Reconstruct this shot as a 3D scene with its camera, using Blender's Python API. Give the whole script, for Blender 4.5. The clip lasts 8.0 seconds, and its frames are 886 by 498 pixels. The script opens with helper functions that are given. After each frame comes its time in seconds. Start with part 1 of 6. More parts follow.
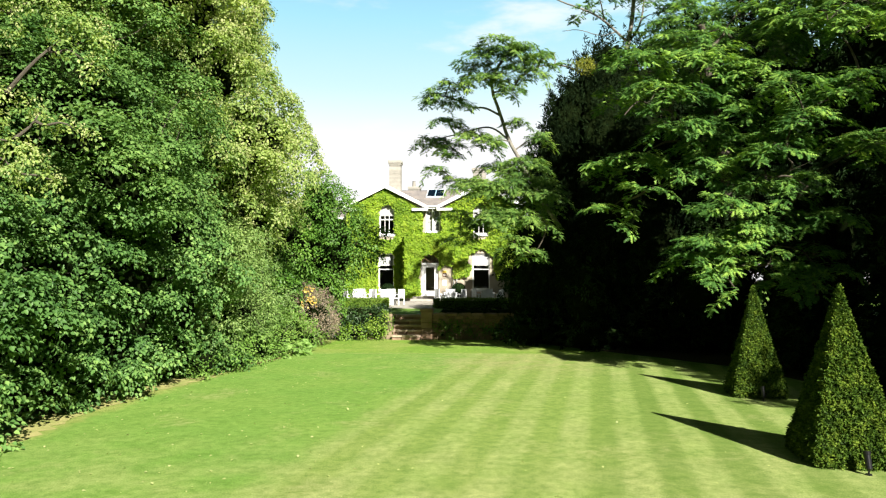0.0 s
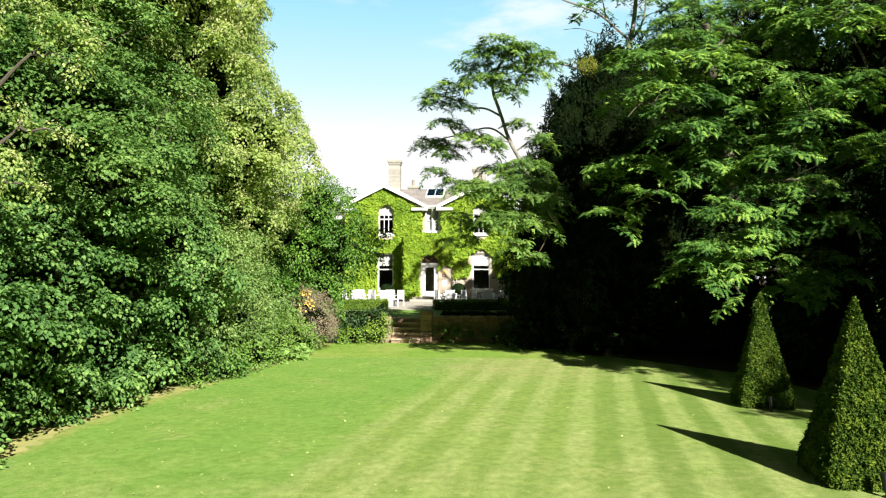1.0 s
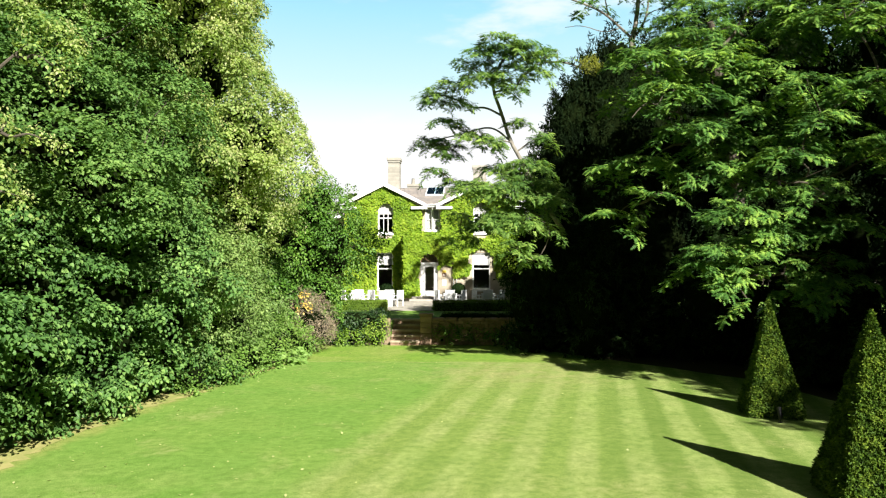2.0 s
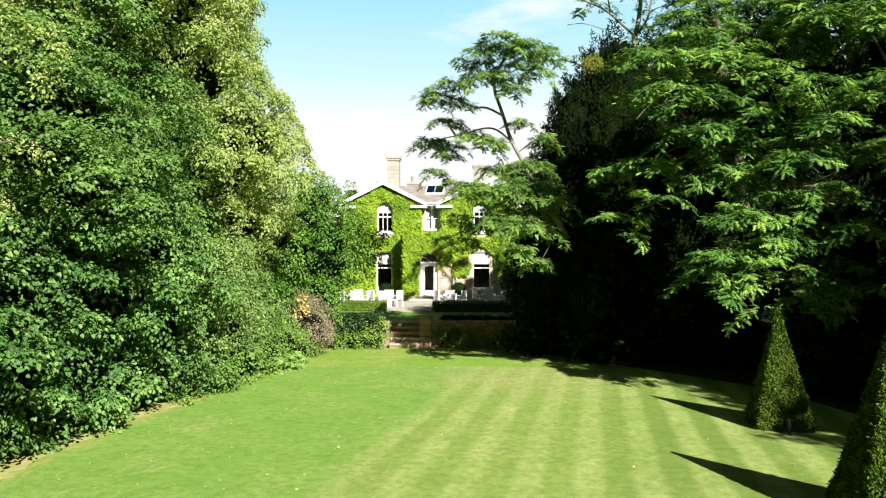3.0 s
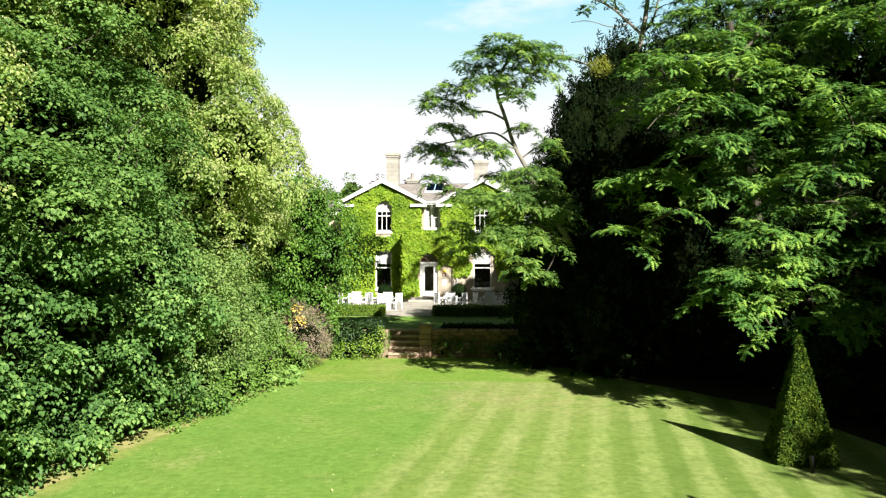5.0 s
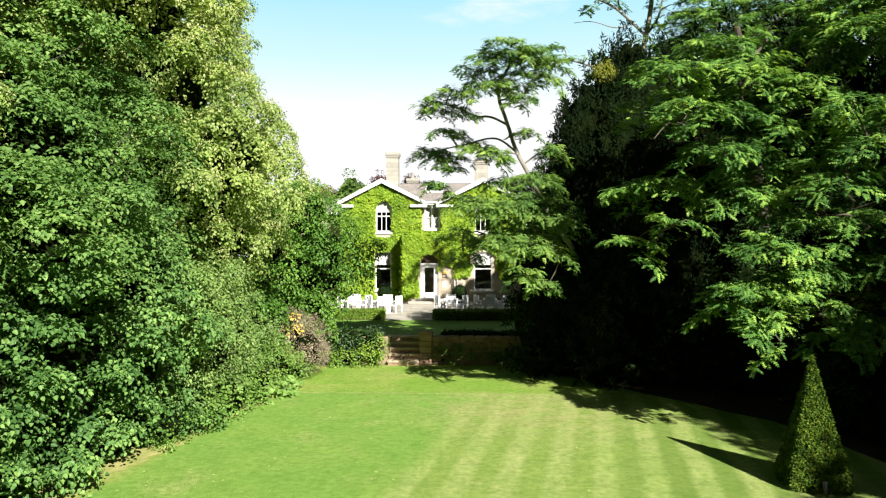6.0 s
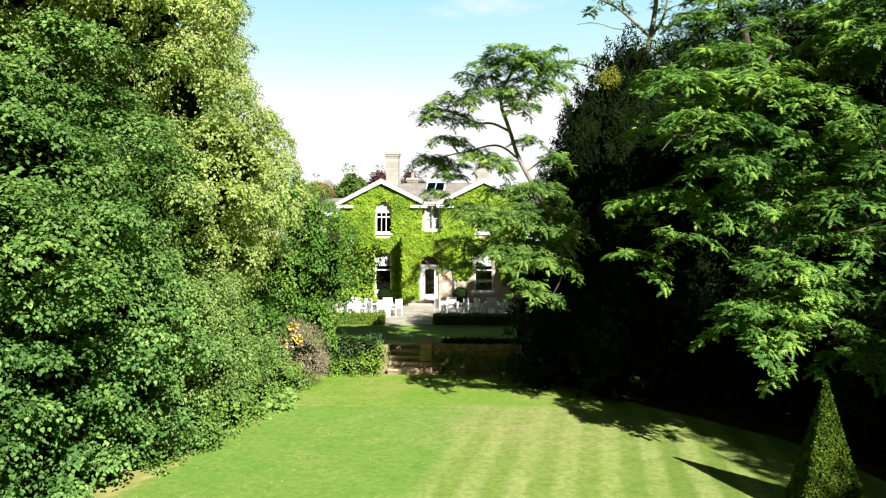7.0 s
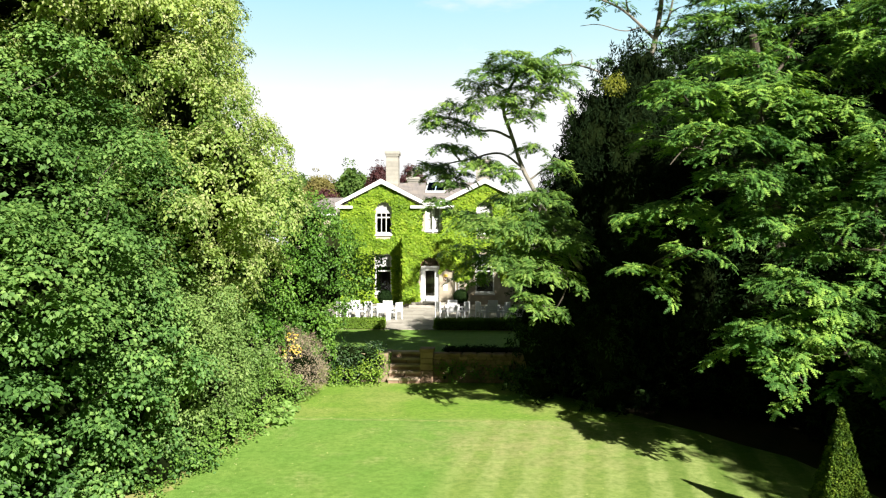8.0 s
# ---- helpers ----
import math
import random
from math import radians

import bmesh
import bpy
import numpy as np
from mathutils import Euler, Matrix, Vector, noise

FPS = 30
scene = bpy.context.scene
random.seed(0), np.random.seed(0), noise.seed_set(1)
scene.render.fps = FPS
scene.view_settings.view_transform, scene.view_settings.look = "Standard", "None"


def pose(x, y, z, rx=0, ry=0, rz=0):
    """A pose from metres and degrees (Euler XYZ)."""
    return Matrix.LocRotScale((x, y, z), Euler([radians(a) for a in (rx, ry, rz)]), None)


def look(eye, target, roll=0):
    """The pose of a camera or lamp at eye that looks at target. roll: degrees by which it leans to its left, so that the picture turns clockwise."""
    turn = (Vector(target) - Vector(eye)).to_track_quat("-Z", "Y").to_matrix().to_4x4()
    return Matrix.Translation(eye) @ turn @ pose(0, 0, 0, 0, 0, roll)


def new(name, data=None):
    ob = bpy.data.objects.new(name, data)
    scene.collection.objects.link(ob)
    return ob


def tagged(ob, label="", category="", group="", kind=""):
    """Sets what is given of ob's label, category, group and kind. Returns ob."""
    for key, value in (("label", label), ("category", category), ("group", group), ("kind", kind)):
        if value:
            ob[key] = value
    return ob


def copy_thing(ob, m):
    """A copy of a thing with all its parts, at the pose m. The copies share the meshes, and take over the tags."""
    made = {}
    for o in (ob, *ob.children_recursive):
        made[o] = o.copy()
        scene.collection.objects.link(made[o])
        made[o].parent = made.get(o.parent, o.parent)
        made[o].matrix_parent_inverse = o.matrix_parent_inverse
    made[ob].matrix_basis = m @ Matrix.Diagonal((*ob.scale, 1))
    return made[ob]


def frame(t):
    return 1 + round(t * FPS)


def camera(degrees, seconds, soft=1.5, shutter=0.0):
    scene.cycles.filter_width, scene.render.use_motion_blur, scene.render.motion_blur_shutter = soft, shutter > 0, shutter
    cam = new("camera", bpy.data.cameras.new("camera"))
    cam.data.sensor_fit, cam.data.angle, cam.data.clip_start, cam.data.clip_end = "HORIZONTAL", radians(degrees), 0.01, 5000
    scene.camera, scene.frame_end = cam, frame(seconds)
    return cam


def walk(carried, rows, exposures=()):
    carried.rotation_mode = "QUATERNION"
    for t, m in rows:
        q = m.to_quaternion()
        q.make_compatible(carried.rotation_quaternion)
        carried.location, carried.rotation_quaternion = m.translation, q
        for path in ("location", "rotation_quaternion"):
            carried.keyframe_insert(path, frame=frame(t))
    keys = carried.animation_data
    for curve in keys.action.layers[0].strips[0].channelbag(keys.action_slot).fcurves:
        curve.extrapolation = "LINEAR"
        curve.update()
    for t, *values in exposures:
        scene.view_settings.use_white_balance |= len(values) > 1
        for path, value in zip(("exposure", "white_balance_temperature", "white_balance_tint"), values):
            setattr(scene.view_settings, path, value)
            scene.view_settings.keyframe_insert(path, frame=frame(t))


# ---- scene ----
cam = camera(66.0, 8.0, soft=1.2)
PATH = [  # seconds, x, y, z, pitch, yaw
    (0.0, 0.449, 0.366, 2.617, 2.46, 3.16),
    (0.5, 0.440, 0.547, 2.727, 2.35, 3.15),
    (1.0, 0.430, 0.734, 2.831, 2.23, 3.14),
    (1.5, 0.421, 0.926, 2.935, 2.09, 3.14),
    (2.2, 0.406, 1.201, 3.088, 1.86, 3.13),
    (3.0, 0.387, 1.525, 3.288, 1.58, 3.12),
    (3.5, 0.374, 1.732, 3.432, 1.39, 3.12),
    (4.0, 0.359, 1.942, 3.592, 1.19, 3.12),
    (4.5, 0.342, 2.155, 3.771, 0.98, 3.12),
    (5.2, 0.316, 2.457, 4.053, 0.67, 3.11),
    (6.0, 0.280, 2.807, 4.416, 0.30, 3.11),
    (6.5, 0.255, 3.029, 4.664, 0.05, 3.11),
    (7.0, 0.227, 3.251, 4.924, -0.22, 3.11),
    (7.5, 0.196, 3.475, 5.192, -0.51, 3.11),
    (8.0, 0.162, 3.699, 5.465, -0.81, 3.11),
]
walk(cam, [(t, pose(x, y, z, 90 + pitch, 0, yaw)) for t, x, y, z, pitch, yaw in PATH])

# ---- light: a sun behind the lawn's right side, a clear sky with bright cloud low down ----
SUN_ELEVATION, SUN_X, SUN_Y = 33.3, 0.495, -0.869
SUN_STRENGTH, SKY_STRENGTH, EXPOSURE = 5.0, 0.045, 1.42
scene.view_settings.exposure = EXPOSURE
sun = new("sun", bpy.data.lights.new("sun", "SUN"))
sun.data.energy, sun.data.angle, sun.data.color = SUN_STRENGTH, radians(0.5), (1.0, 0.95, 0.85)
sun_way = Vector((SUN_X, SUN_Y, math.tan(radians(SUN_ELEVATION))))
sun.matrix_world = look((40 * SUN_X, 40 * SUN_Y, 40 * sun_way.z), (0, 0, 0))

world = bpy.data.worlds.new("sky")
scene.world = world
world.use_nodes = True
wt = world.node_tree
wt.nodes.clear()


def wire(tree, kind, links=(), operation="", data_type="", blend_type=""):
    """A node with its sockets linked or set, by socket name or number."""
    node = tree.nodes.new(kind)
    if operation:
        node.operation = operation
    if data_type:
        node.data_type = data_type
    if blend_type:
        node.blend_type = blend_type
    for key, value in links:
        if isinstance(value, bpy.types.NodeSocket):
            tree.links.new(value, node.inputs[key])
        else:
            node.inputs[key].default_value = value
    return node


def ramp(tree, source, stops, interpolation="LINEAR"):
    node = wire(tree, "ShaderNodeValToRGB", [(0, source)])
    node.color_ramp.interpolation = interpolation
    while len(node.color_ramp.elements) < len(stops):
        node.color_ramp.elements.new(0.5)
    for element, (place, colour) in zip(node.color_ramp.elements, stops):
        element.position = place
        element.color = (*colour, 1) if not isinstance(colour, (int, float)) else (colour, colour, colour, 1)
    return node.outputs[0]


sky = wire(wt, "ShaderNodeTexSky")
sky.sky_type, sky.sun_disc = "NISHITA", False
sky.sun_elevation, sky.sun_rotation = radians(SUN_ELEVATION), math.atan2(SUN_X, SUN_Y)
sky.air_density, sky.dust_density, sky.ozone_density = 1.0, 0.6, 1.2
coords = wire(wt, "ShaderNodeTexCoord").outputs["Generated"]
height = wire(wt, "ShaderNodeSeparateXYZ", [(0, coords)]).outputs["Z"]
stretched = wire(wt, "ShaderNodeMapping", [("Vector", coords), ("Scale", (2.2, 2.2, 7.0)), ("Location", (0.7, 0.35, 0.1))]).outputs[0]
puffs = wire(wt, "ShaderNodeTexNoise", [("Vector", stretched), ("Scale", 1.6), ("Detail", 6.0), ("Roughness", 0.55)]).outputs["Fac"]
HAZE = 9.0  # the bright haze near the horizon, which thins out upwards into blue
low = ramp(wt, height, [(0.0, 1.0), (0.40, 0.97), (0.50, 0.4), (0.60, 0.0)])
tone = ramp(wt, height, [(0.0, (1.0, 1.0, 1.0)), (0.20, (0.99, 1.0, 1.0)), (0.27, (0.66, 0.93, 1.0)), (0.36, (0.42, 0.81, 1.0)), (0.55, (0.14, 0.36, 0.62))])
ahead = ramp(wt, wire(wt, "ShaderNodeMath", [(0, wire(wt, "ShaderNodeSeparateXYZ", [(0, coords)]).outputs["Y"]), (1, 0.5), (2, 0.5)], operation="MULTIPLY_ADD").outputs[0], [(0.56, 0.08), (0.90, 1.0)])  # the haze dims away from +y, which keeps light from the unseen sky low
tone = wire(wt, "ShaderNodeMix", [("Factor", 1.0), (6, tone), (7, ahead)], data_type="RGBA", blend_type="MULTIPLY").outputs[2]
glow = wire(wt, "ShaderNodeMix", [("Factor", 1.0), (6, tone), (7, (HAZE, HAZE, HAZE, 1))], data_type="RGBA", blend_type="MULTIPLY").outputs[2]
# The upper sky, out of view, is dimmed so that shade stays dark.
deep = wire(wt, "ShaderNodeMix", [("Factor", 1.0), (6, sky.outputs[0]), (7, (0.085, 0.085, 0.085, 1))], data_type="RGBA", blend_type="MULTIPLY").outputs[2]
veil = wire(wt, "ShaderNodeMix", [("Factor", low), (6, deep), (7, glow)], data_type="RGBA").outputs[2]
shapes = ramp(wt, puffs, [(0.53, 0.0), (0.68, 0.7)], "EASE")
clouds = wire(wt, "ShaderNodeMix", [("Factor", shapes), (6, veil), (7, (HAZE, HAZE, HAZE, 1))], data_type="RGBA").outputs[2]
wire(wt, "ShaderNodeOutputWorld", [(0, wire(wt, "ShaderNodeBackground", [(0, clouds), (1, SKY_STRENGTH)]).outputs[0])])


# ---- materials ----
def material(name):
    m = bpy.data.materials.new(name)
    m.use_nodes = True
    m.node_tree.nodes.clear()
    return m, m.node_tree


def finish(tree, shader):
    wire(tree, "ShaderNodeOutputMaterial", [(0, shader)])


def mixed(tree, factor, a, b, blend="MIX"):
    return wire(tree, "ShaderNodeMix", [("Factor", factor), (6, a), (7, b)], data_type="RGBA", blend_type=blend).outputs[2]


def rgba(c):
    return (*c, 1)


def noise_at(tree, scale, detail=3.0, where=None, roughness=0.5, squash=None):
    vector = where if where is not None else wire(tree, "ShaderNodeNewGeometry").outputs["Position"]
    if squash:
        vector = wire(tree, "ShaderNodeMapping", [("Vector", vector), ("Scale", squash)]).outputs[0]
    return wire(tree, "ShaderNodeTexNoise", [("Vector", vector), ("Scale", scale), ("Detail", detail), ("Roughness", roughness)]).outputs["Fac"]


def foliage(name, dark, mid, light, through_it=0.35, gloss=0.45, patch=0.5, young=None, sheen=0.25):
    """Leaves: their colour goes from dark to light leaf by leaf and, more slowly, from bough to bough; light shines through them."""
    m, t = material(name)
    each = wire(t, "ShaderNodeNewGeometry").outputs["Random Per Island"]
    slow = noise_at(t, patch, 2.0)
    blend = wire(t, "ShaderNodeMath", [(0, each), (1, 0.55), (2, wire(t, "ShaderNodeMath", [(0, slow), (1, 1.3), (2, -0.42)], operation="MULTIPLY_ADD").outputs[0])], operation="MULTIPLY_ADD").outputs[0]
    stops = [(0.0, dark), (0.5, mid), (1.0, light)]
    if young:
        stops = [(0.0, dark), (0.45, mid), (0.82, light), (1.0, young)]
    colour = ramp(t, blend, stops)
    back = mixed(t, 1.0, colour, (1.25, 1.3, 0.6, 1), "MULTIPLY")
    shiny = wire(t, "ShaderNodeBsdfPrincipled", [("Base Color", colour), ("Roughness", gloss), ("Specular IOR Level", sheen)]).outputs[0]
    lit = wire(t, "ShaderNodeBsdfTranslucent", [("Color", back)]).outputs[0]
    finish(t, wire(t, "ShaderNodeMixShader", [(0, through_it), (1, shiny), (2, lit)]).outputs[0])
    return m


def solid(name, colour, rough=0.6, vary=0.25, scale=6.0, fine=60.0, bump=0.3, metal=0.0, tint=None, per_object=0.0, depth=0.01, shine=0.4):
    """A matt or glossy surface with slow stains, fine grain and relief."""
    m, t = material(name)
    slow = noise_at(t, scale, 4.0)
    grain = noise_at(t, fine, 3.0)
    other = tint if tint else tuple(c * (1 - vary) for c in colour)
    base = mixed(t, ramp(t, slow, [(0.35, 0.0), (0.68, 1.0)]), rgba(colour), rgba(other))
    base = mixed(t, wire(t, "ShaderNodeMath", [(0, grain), (1, vary)], operation="MULTIPLY").outputs[0], base, rgba(tuple(c * 0.45 for c in colour)))
    if per_object:
        each = wire(t, "ShaderNodeObjectInfo").outputs["Random"]
        shade = ramp(t, each, [(0.0, 1 - per_object), (1.0, 1 + per_object * 0.6)])
        base = mixed(t, 1.0, base, shade, "MULTIPLY")
    relief = wire(t, "ShaderNodeBump", [("Strength", bump), ("Distance", depth), ("Height", mixed(t, 0.5, slow, grain))]).outputs[0]
    finish(t, wire(t, "ShaderNodeBsdfPrincipled", [("Base Color", base), ("Roughness", rough), ("Metallic", metal), ("Specular IOR Level", shine), ("Normal", relief)]).outputs[0])
    return m


def turf(name, striped):
    """Mown grass: slow patches of lush green and dry straw, fine blades, and mower stripes over the part that was mown in lanes."""
    m, t = material(name)
    where = wire(t, "ShaderNodeNewGeometry").outputs["Position"]
    split = wire(t, "ShaderNodeSeparateXYZ", [(0, where)])
    x, y = split.outputs["X"], split.outputs["Y"]
    patches = noise_at(t, 0.45, 4.0, where)
    tufts = noise_at(t, 6.0, 6.0, where, 0.7)
    blades = noise_at(t, 55.0, 3.0, where, 0.7)
    lush, dry, pale = (0.205, 0.352, 0.074), (0.34, 0.385, 0.14), (0.48, 0.43, 0.23)
    base = mixed(t, ramp(t, patches, [(0.40, 0.0), (0.66, 1.0)]), rgba(lush), rgba((0.245, 0.375, 0.085)))
    if striped:
        wander = wire(t, "ShaderNodeMath", [(0, noise_at(t, 0.35, 3.0, where)), (1, 0.14)], operation="MULTIPLY").outputs[0]
        across = wire(t, "ShaderNodeMath", [(0, y), (1, -0.17), (2, wire(t, "ShaderNodeMath", [(0, x), (1, wander)], operation="ADD").outputs[0])], operation="MULTIPLY_ADD").outputs[0]
        wave = wire(t, "ShaderNodeMath", [(0, wire(t, "ShaderNodeMath", [(0, across), (1, 2 * math.pi / 0.95), (2, 1.372)], operation="MULTIPLY_ADD").outputs[0])], operation="SINE").outputs[0]
        lane = ramp(t, wire(t, "ShaderNodeMath", [(0, wave), (1, 0.5), (2, 0.5)], operation="MULTIPLY_ADD").outputs[0], [(0.25, 0.0), (0.75, 1.0)])
        # the lanes cover the lawn to the right of a line that runs slantwise to the house
        side = wire(t, "ShaderNodeMath", [(0, across), (1, 0.6), (2, 2.6)], operation="MULTIPLY_ADD").outputs[0]
        inside = ramp(t, side, [(0.0, 0.0), (0.55, 1.0)], "EASE")
        light = mixed(t, ramp(t, patches, [(0.38, 0.0), (0.7, 1.0)]), rgba((0.345, 0.43, 0.135)), rgba((0.42, 0.46, 0.18)))
        dark = mixed(t, ramp(t, across, [(0.0, 0.0), (1.0, 1.0)]), rgba((0.265, 0.35, 0.092)), rgba((0.205, 0.28, 0.072)))
        lane = wire(t, "ShaderNodeMath", [(0, lane), (1, ramp(t, noise_at(t, 1.1, 4.0, where, 0.6), [(0.3, 0.55), (0.58, 1.0)]))], operation="MULTIPLY").outputs[0]
        lanes = mixed(t, lane, dark, light)
        base = mixed(t, inside, base, lanes)
        worn = ramp(t, noise_at(t, 0.8, 5.0, wire(t, "ShaderNodeVectorMath", [(0, where), (1, (31.0, 7.0, 0.0))], operation="ADD").outputs[0], 0.6, (1.0, 0.8, 1.0)), [(0.55, 0.0), (0.76, 0.6)])
        base = mixed(t, worn, base, mixed(t, ramp(t, tufts, [(0.42, 0.0), (0.62, 1.0)]), rgba((0.33, 0.37, 0.12)), rgba(pale)))
        away = wire(t, "ShaderNodeVectorMath", [(0, where), (1, (1.6, 22.3, 0.0))], operation="DISTANCE").outputs["Value"]
        bald = wire(t, "ShaderNodeMath", [(0, ramp(t, wire(t, "ShaderNodeMath", [(0, away), (1, 0.2)], operation="MULTIPLY").outputs[0], [(0.2, 1.0), (0.85, 0.0)])), (1, ramp(t, noise_at(t, 1.3, 5.0, where, 0.65), [(0.38, 0.0), (0.58, 0.7)]))], operation="MULTIPLY").outputs[0]
        base = mixed(t, bald, base, rgba((0.46, 0.41, 0.20)))
        # an old cut across the lawn, with yellower grass beyond it
        bent = wire(t, "ShaderNodeMath", [(0, noise_at(t, 1.5, 2.0, where)), (1, 0.25), (2, y)], operation="MULTIPLY_ADD").outputs[0]
        beyond = ramp(t, wire(t, "ShaderNodeMath", [(0, bent), (1, 0.1), (2, -2.15)], operation="MULTIPLY_ADD").outputs[0], [(0.27, 0.0), (0.32, 1.0)])
        base = mixed(t, beyond, base, mixed(t, ramp(t, patches, [(0.42, 0.0), (0.62, 1.0)]), rgba((0.225, 0.36, 0.058)), rgba((0.33, 0.395, 0.105))))
        cut = ramp(t, wire(t, "ShaderNodeMath", [(0, bent), (1, 0.1), (2, -2.15)], operation="MULTIPLY_ADD").outputs[0], [(0.265, 0.0), (0.275, 0.6), (0.280, 0.6), (0.29, 0.0)])
        base = mixed(t, cut, base, rgba((0.42, 0.41, 0.17)))
    if striped:  # yellower, thinner grass along the foot of the shrubs
        rim = wire(t, "ShaderNodeMath", [(0, wire(t, "ShaderNodeMath", [(0, y), (1, 0.09), (2, -8.56)], operation="MULTIPLY_ADD").outputs[0]), (1, -7.2)], operation="MAXIMUM").outputs[0]
        apart = wire(t, "ShaderNodeMath", [(0, x), (1, rim)], operation="SUBTRACT").outputs[0]
        frayed = wire(t, "ShaderNodeMath", [(0, noise_at(t, 1.8, 5.0, where, 0.65)), (1, 0.9), (2, apart)], operation="MULTIPLY_ADD").outputs[0]
        base = mixed(t, ramp(t, frayed, [(0.55, 0.8), (1.0, 0.0)], "EASE"), base, rgba((0.40, 0.40, 0.13)))
    if striped:  # the near end is drier
        parched = wire(t, "ShaderNodeMath", [(0, ramp(t, wire(t, "ShaderNodeMath", [(0, y), (1, 0.05)], operation="MULTIPLY").outputs[0], [(0.44, 1.0), (0.62, 0.0)])), (1, ramp(t, noise_at(t, 0.9, 5.0, where, 0.6), [(0.36, 0.0), (0.6, 0.75)]))], operation="MULTIPLY").outputs[0]
        base = mixed(t, parched, base, mixed(t, 0.55, base, rgba((0.46, 0.46, 0.20))))
    mottle = noise_at(t, 1.6, 6.0, where, 0.66)
    base = mixed(t, ramp(t, mottle, [(0.36, 0.42), (0.52, 0.0)]), base, mixed(t, 1.0, base, (0.62, 0.72, 0.62, 1), "MULTIPLY"))
    base = mixed(t, ramp(t, mottle, [(0.52, 0.0), (0.68, 0.28)]), base, mixed(t, 1.0, base, (1.3, 1.2, 1.35, 1), "MULTIPLY"))
    base = mixed(t, ramp(t, tufts, [(0.34, 0.5), (0.6, 0.0)]), base, rgba((0.06, 0.14, 0.015)))
    base = mixed(t, ramp(t, blades, [(0.40, 0.6), (0.62, 0.0)]), base, rgba((0.05, 0.11, 0.012)))
    relief = wire(t, "ShaderNodeBump", [("Strength", 0.55), ("Distance", 0.03), ("Height", mixed(t, 0.6, tufts, blades))]).outputs[0]
    finish(t, wire(t, "ShaderNodeBsdfPrincipled", [("Base Color", base), ("Roughness", 0.9), ("Specular IOR Level", 0.05), ("Normal", relief)]).outputs[0])
    return m


M_LAWN = turf("mown_grass", True)
M_UPPER = turf("terrace_grass", False)
# The soil's tone also carries the deep shade right of the lawn.
M_SOIL = solid("shade_dark_soil", (0.055, 0.042, 0.026), 0.95, 0.5, 1.2, 25.0, 0.8, tint=(0.03, 0.032, 0.015), depth=0.04, shine=0.1)
M_EARTH = solid("dry_edge_soil", (0.40, 0.37, 0.15), 0.95, 0.45, 2.5, 30.0, 0.8, tint=(0.22, 0.27, 0.07), depth=0.03, shine=0.1)
M_BARK = solid("bark", (0.11, 0.095, 0.075), 0.9, 0.5, 4.0, 30.0, 0.9, depth=0.03, shine=0.1)
M_PALE_BARK = solid("pale_bark", (0.27, 0.25, 0.215), 0.9, 0.5, 4.0, 30.0, 0.9, depth=0.03, shine=0.1)
M_STONE = solid("rubble_stone", (0.40, 0.265, 0.195), 0.9, 0.5, 3.0, 40.0, 0.8, tint=(0.27, 0.185, 0.12), per_object=0.28, depth=0.02, shine=0.1)
M_MORTAR = solid("old_mortar", (0.32, 0.25, 0.165), 0.95, 0.5, 3.0, 40.0, 0.6, shine=0.1)
M_ASHLAR = solid("dressed_stone", (0.46, 0.40, 0.31), 0.85, 0.3, 1.5, 30.0, 0.3, tint=(0.36, 0.31, 0.24), per_object=0.12)
M_FLAG = solid("stone_flags", (0.42, 0.39, 0.34), 0.85, 0.35, 1.5, 30.0, 0.3, tint=(0.30, 0.28, 0.24), per_object=0.2)
M_WHITE = solid("white_paint", (0.73, 0.74, 0.745), 0.4, 0.06, 3.0, 60.0, 0.08)
M_BLIND = solid("white_blind", (0.38, 0.38, 0.38), 0.8, 0.05, 3.0, 60.0, 0.05)
M_BRICK = solid("pale_brick", (0.38, 0.36, 0.315), 0.9, 0.3, 2.0, 30.0, 0.4, tint=(0.27, 0.26, 0.23), per_object=0.2)
M_SLATE = solid("slate", (0.17, 0.158, 0.155), 0.75, 0.35, 1.5, 20.0, 0.4, tint=(0.25, 0.22, 0.20))
M_LEAD = solid("grey_lead", (0.25, 0.26, 0.28), 0.5, 0.2, 3.0, 30.0, 0.2)
M_SKY_REFLECTION = solid("painted_sky_reflection", (0.34, 0.52, 0.66), 0.5, 0.2, 3.0, 30.0, 0.1)
# Step stone lightened beyond the wall stone, to paint sunlight on the treads.
M_TREAD = solid("sunlit_step_stone", (0.50, 0.385, 0.295), 0.9, 0.4, 3.0, 40.0, 0.6, tint=(0.36, 0.30, 0.21), depth=0.02, shine=0.1)
M_CHAIR = solid("weathered_white_paint", (0.74, 0.75, 0.77), 0.55, 0.12, 5.0, 60.0, 0.1)
M_BLACK = solid("black_metal", (0.009, 0.009, 0.012), 0.35, 0.2, 8.0, 60.0, 0.1)
M_DARK_ROOM = solid("room_dimness", (0.10, 0.085, 0.07), 0.9, 0.2, 2.0, 20.0, 0.1)
M_TERRACOTTA = solid("dark_planter", (0.07, 0.065, 0.06), 0.7, 0.3, 6.0, 40.0, 0.2)
M_YELLOW = solid("yellow_enamel", (0.70, 0.48, 0.06), 0.4, 0.1, 6.0, 60.0, 0.05)
M_BROWN = solid("brown_enamel", (0.12, 0.06, 0.03), 0.4, 0.1, 6.0, 60.0, 0.05)
M_TARMAC = solid("tarmac", (0.06, 0.062, 0.068), 0.9, 0.3, 2.0, 60.0, 0.5)


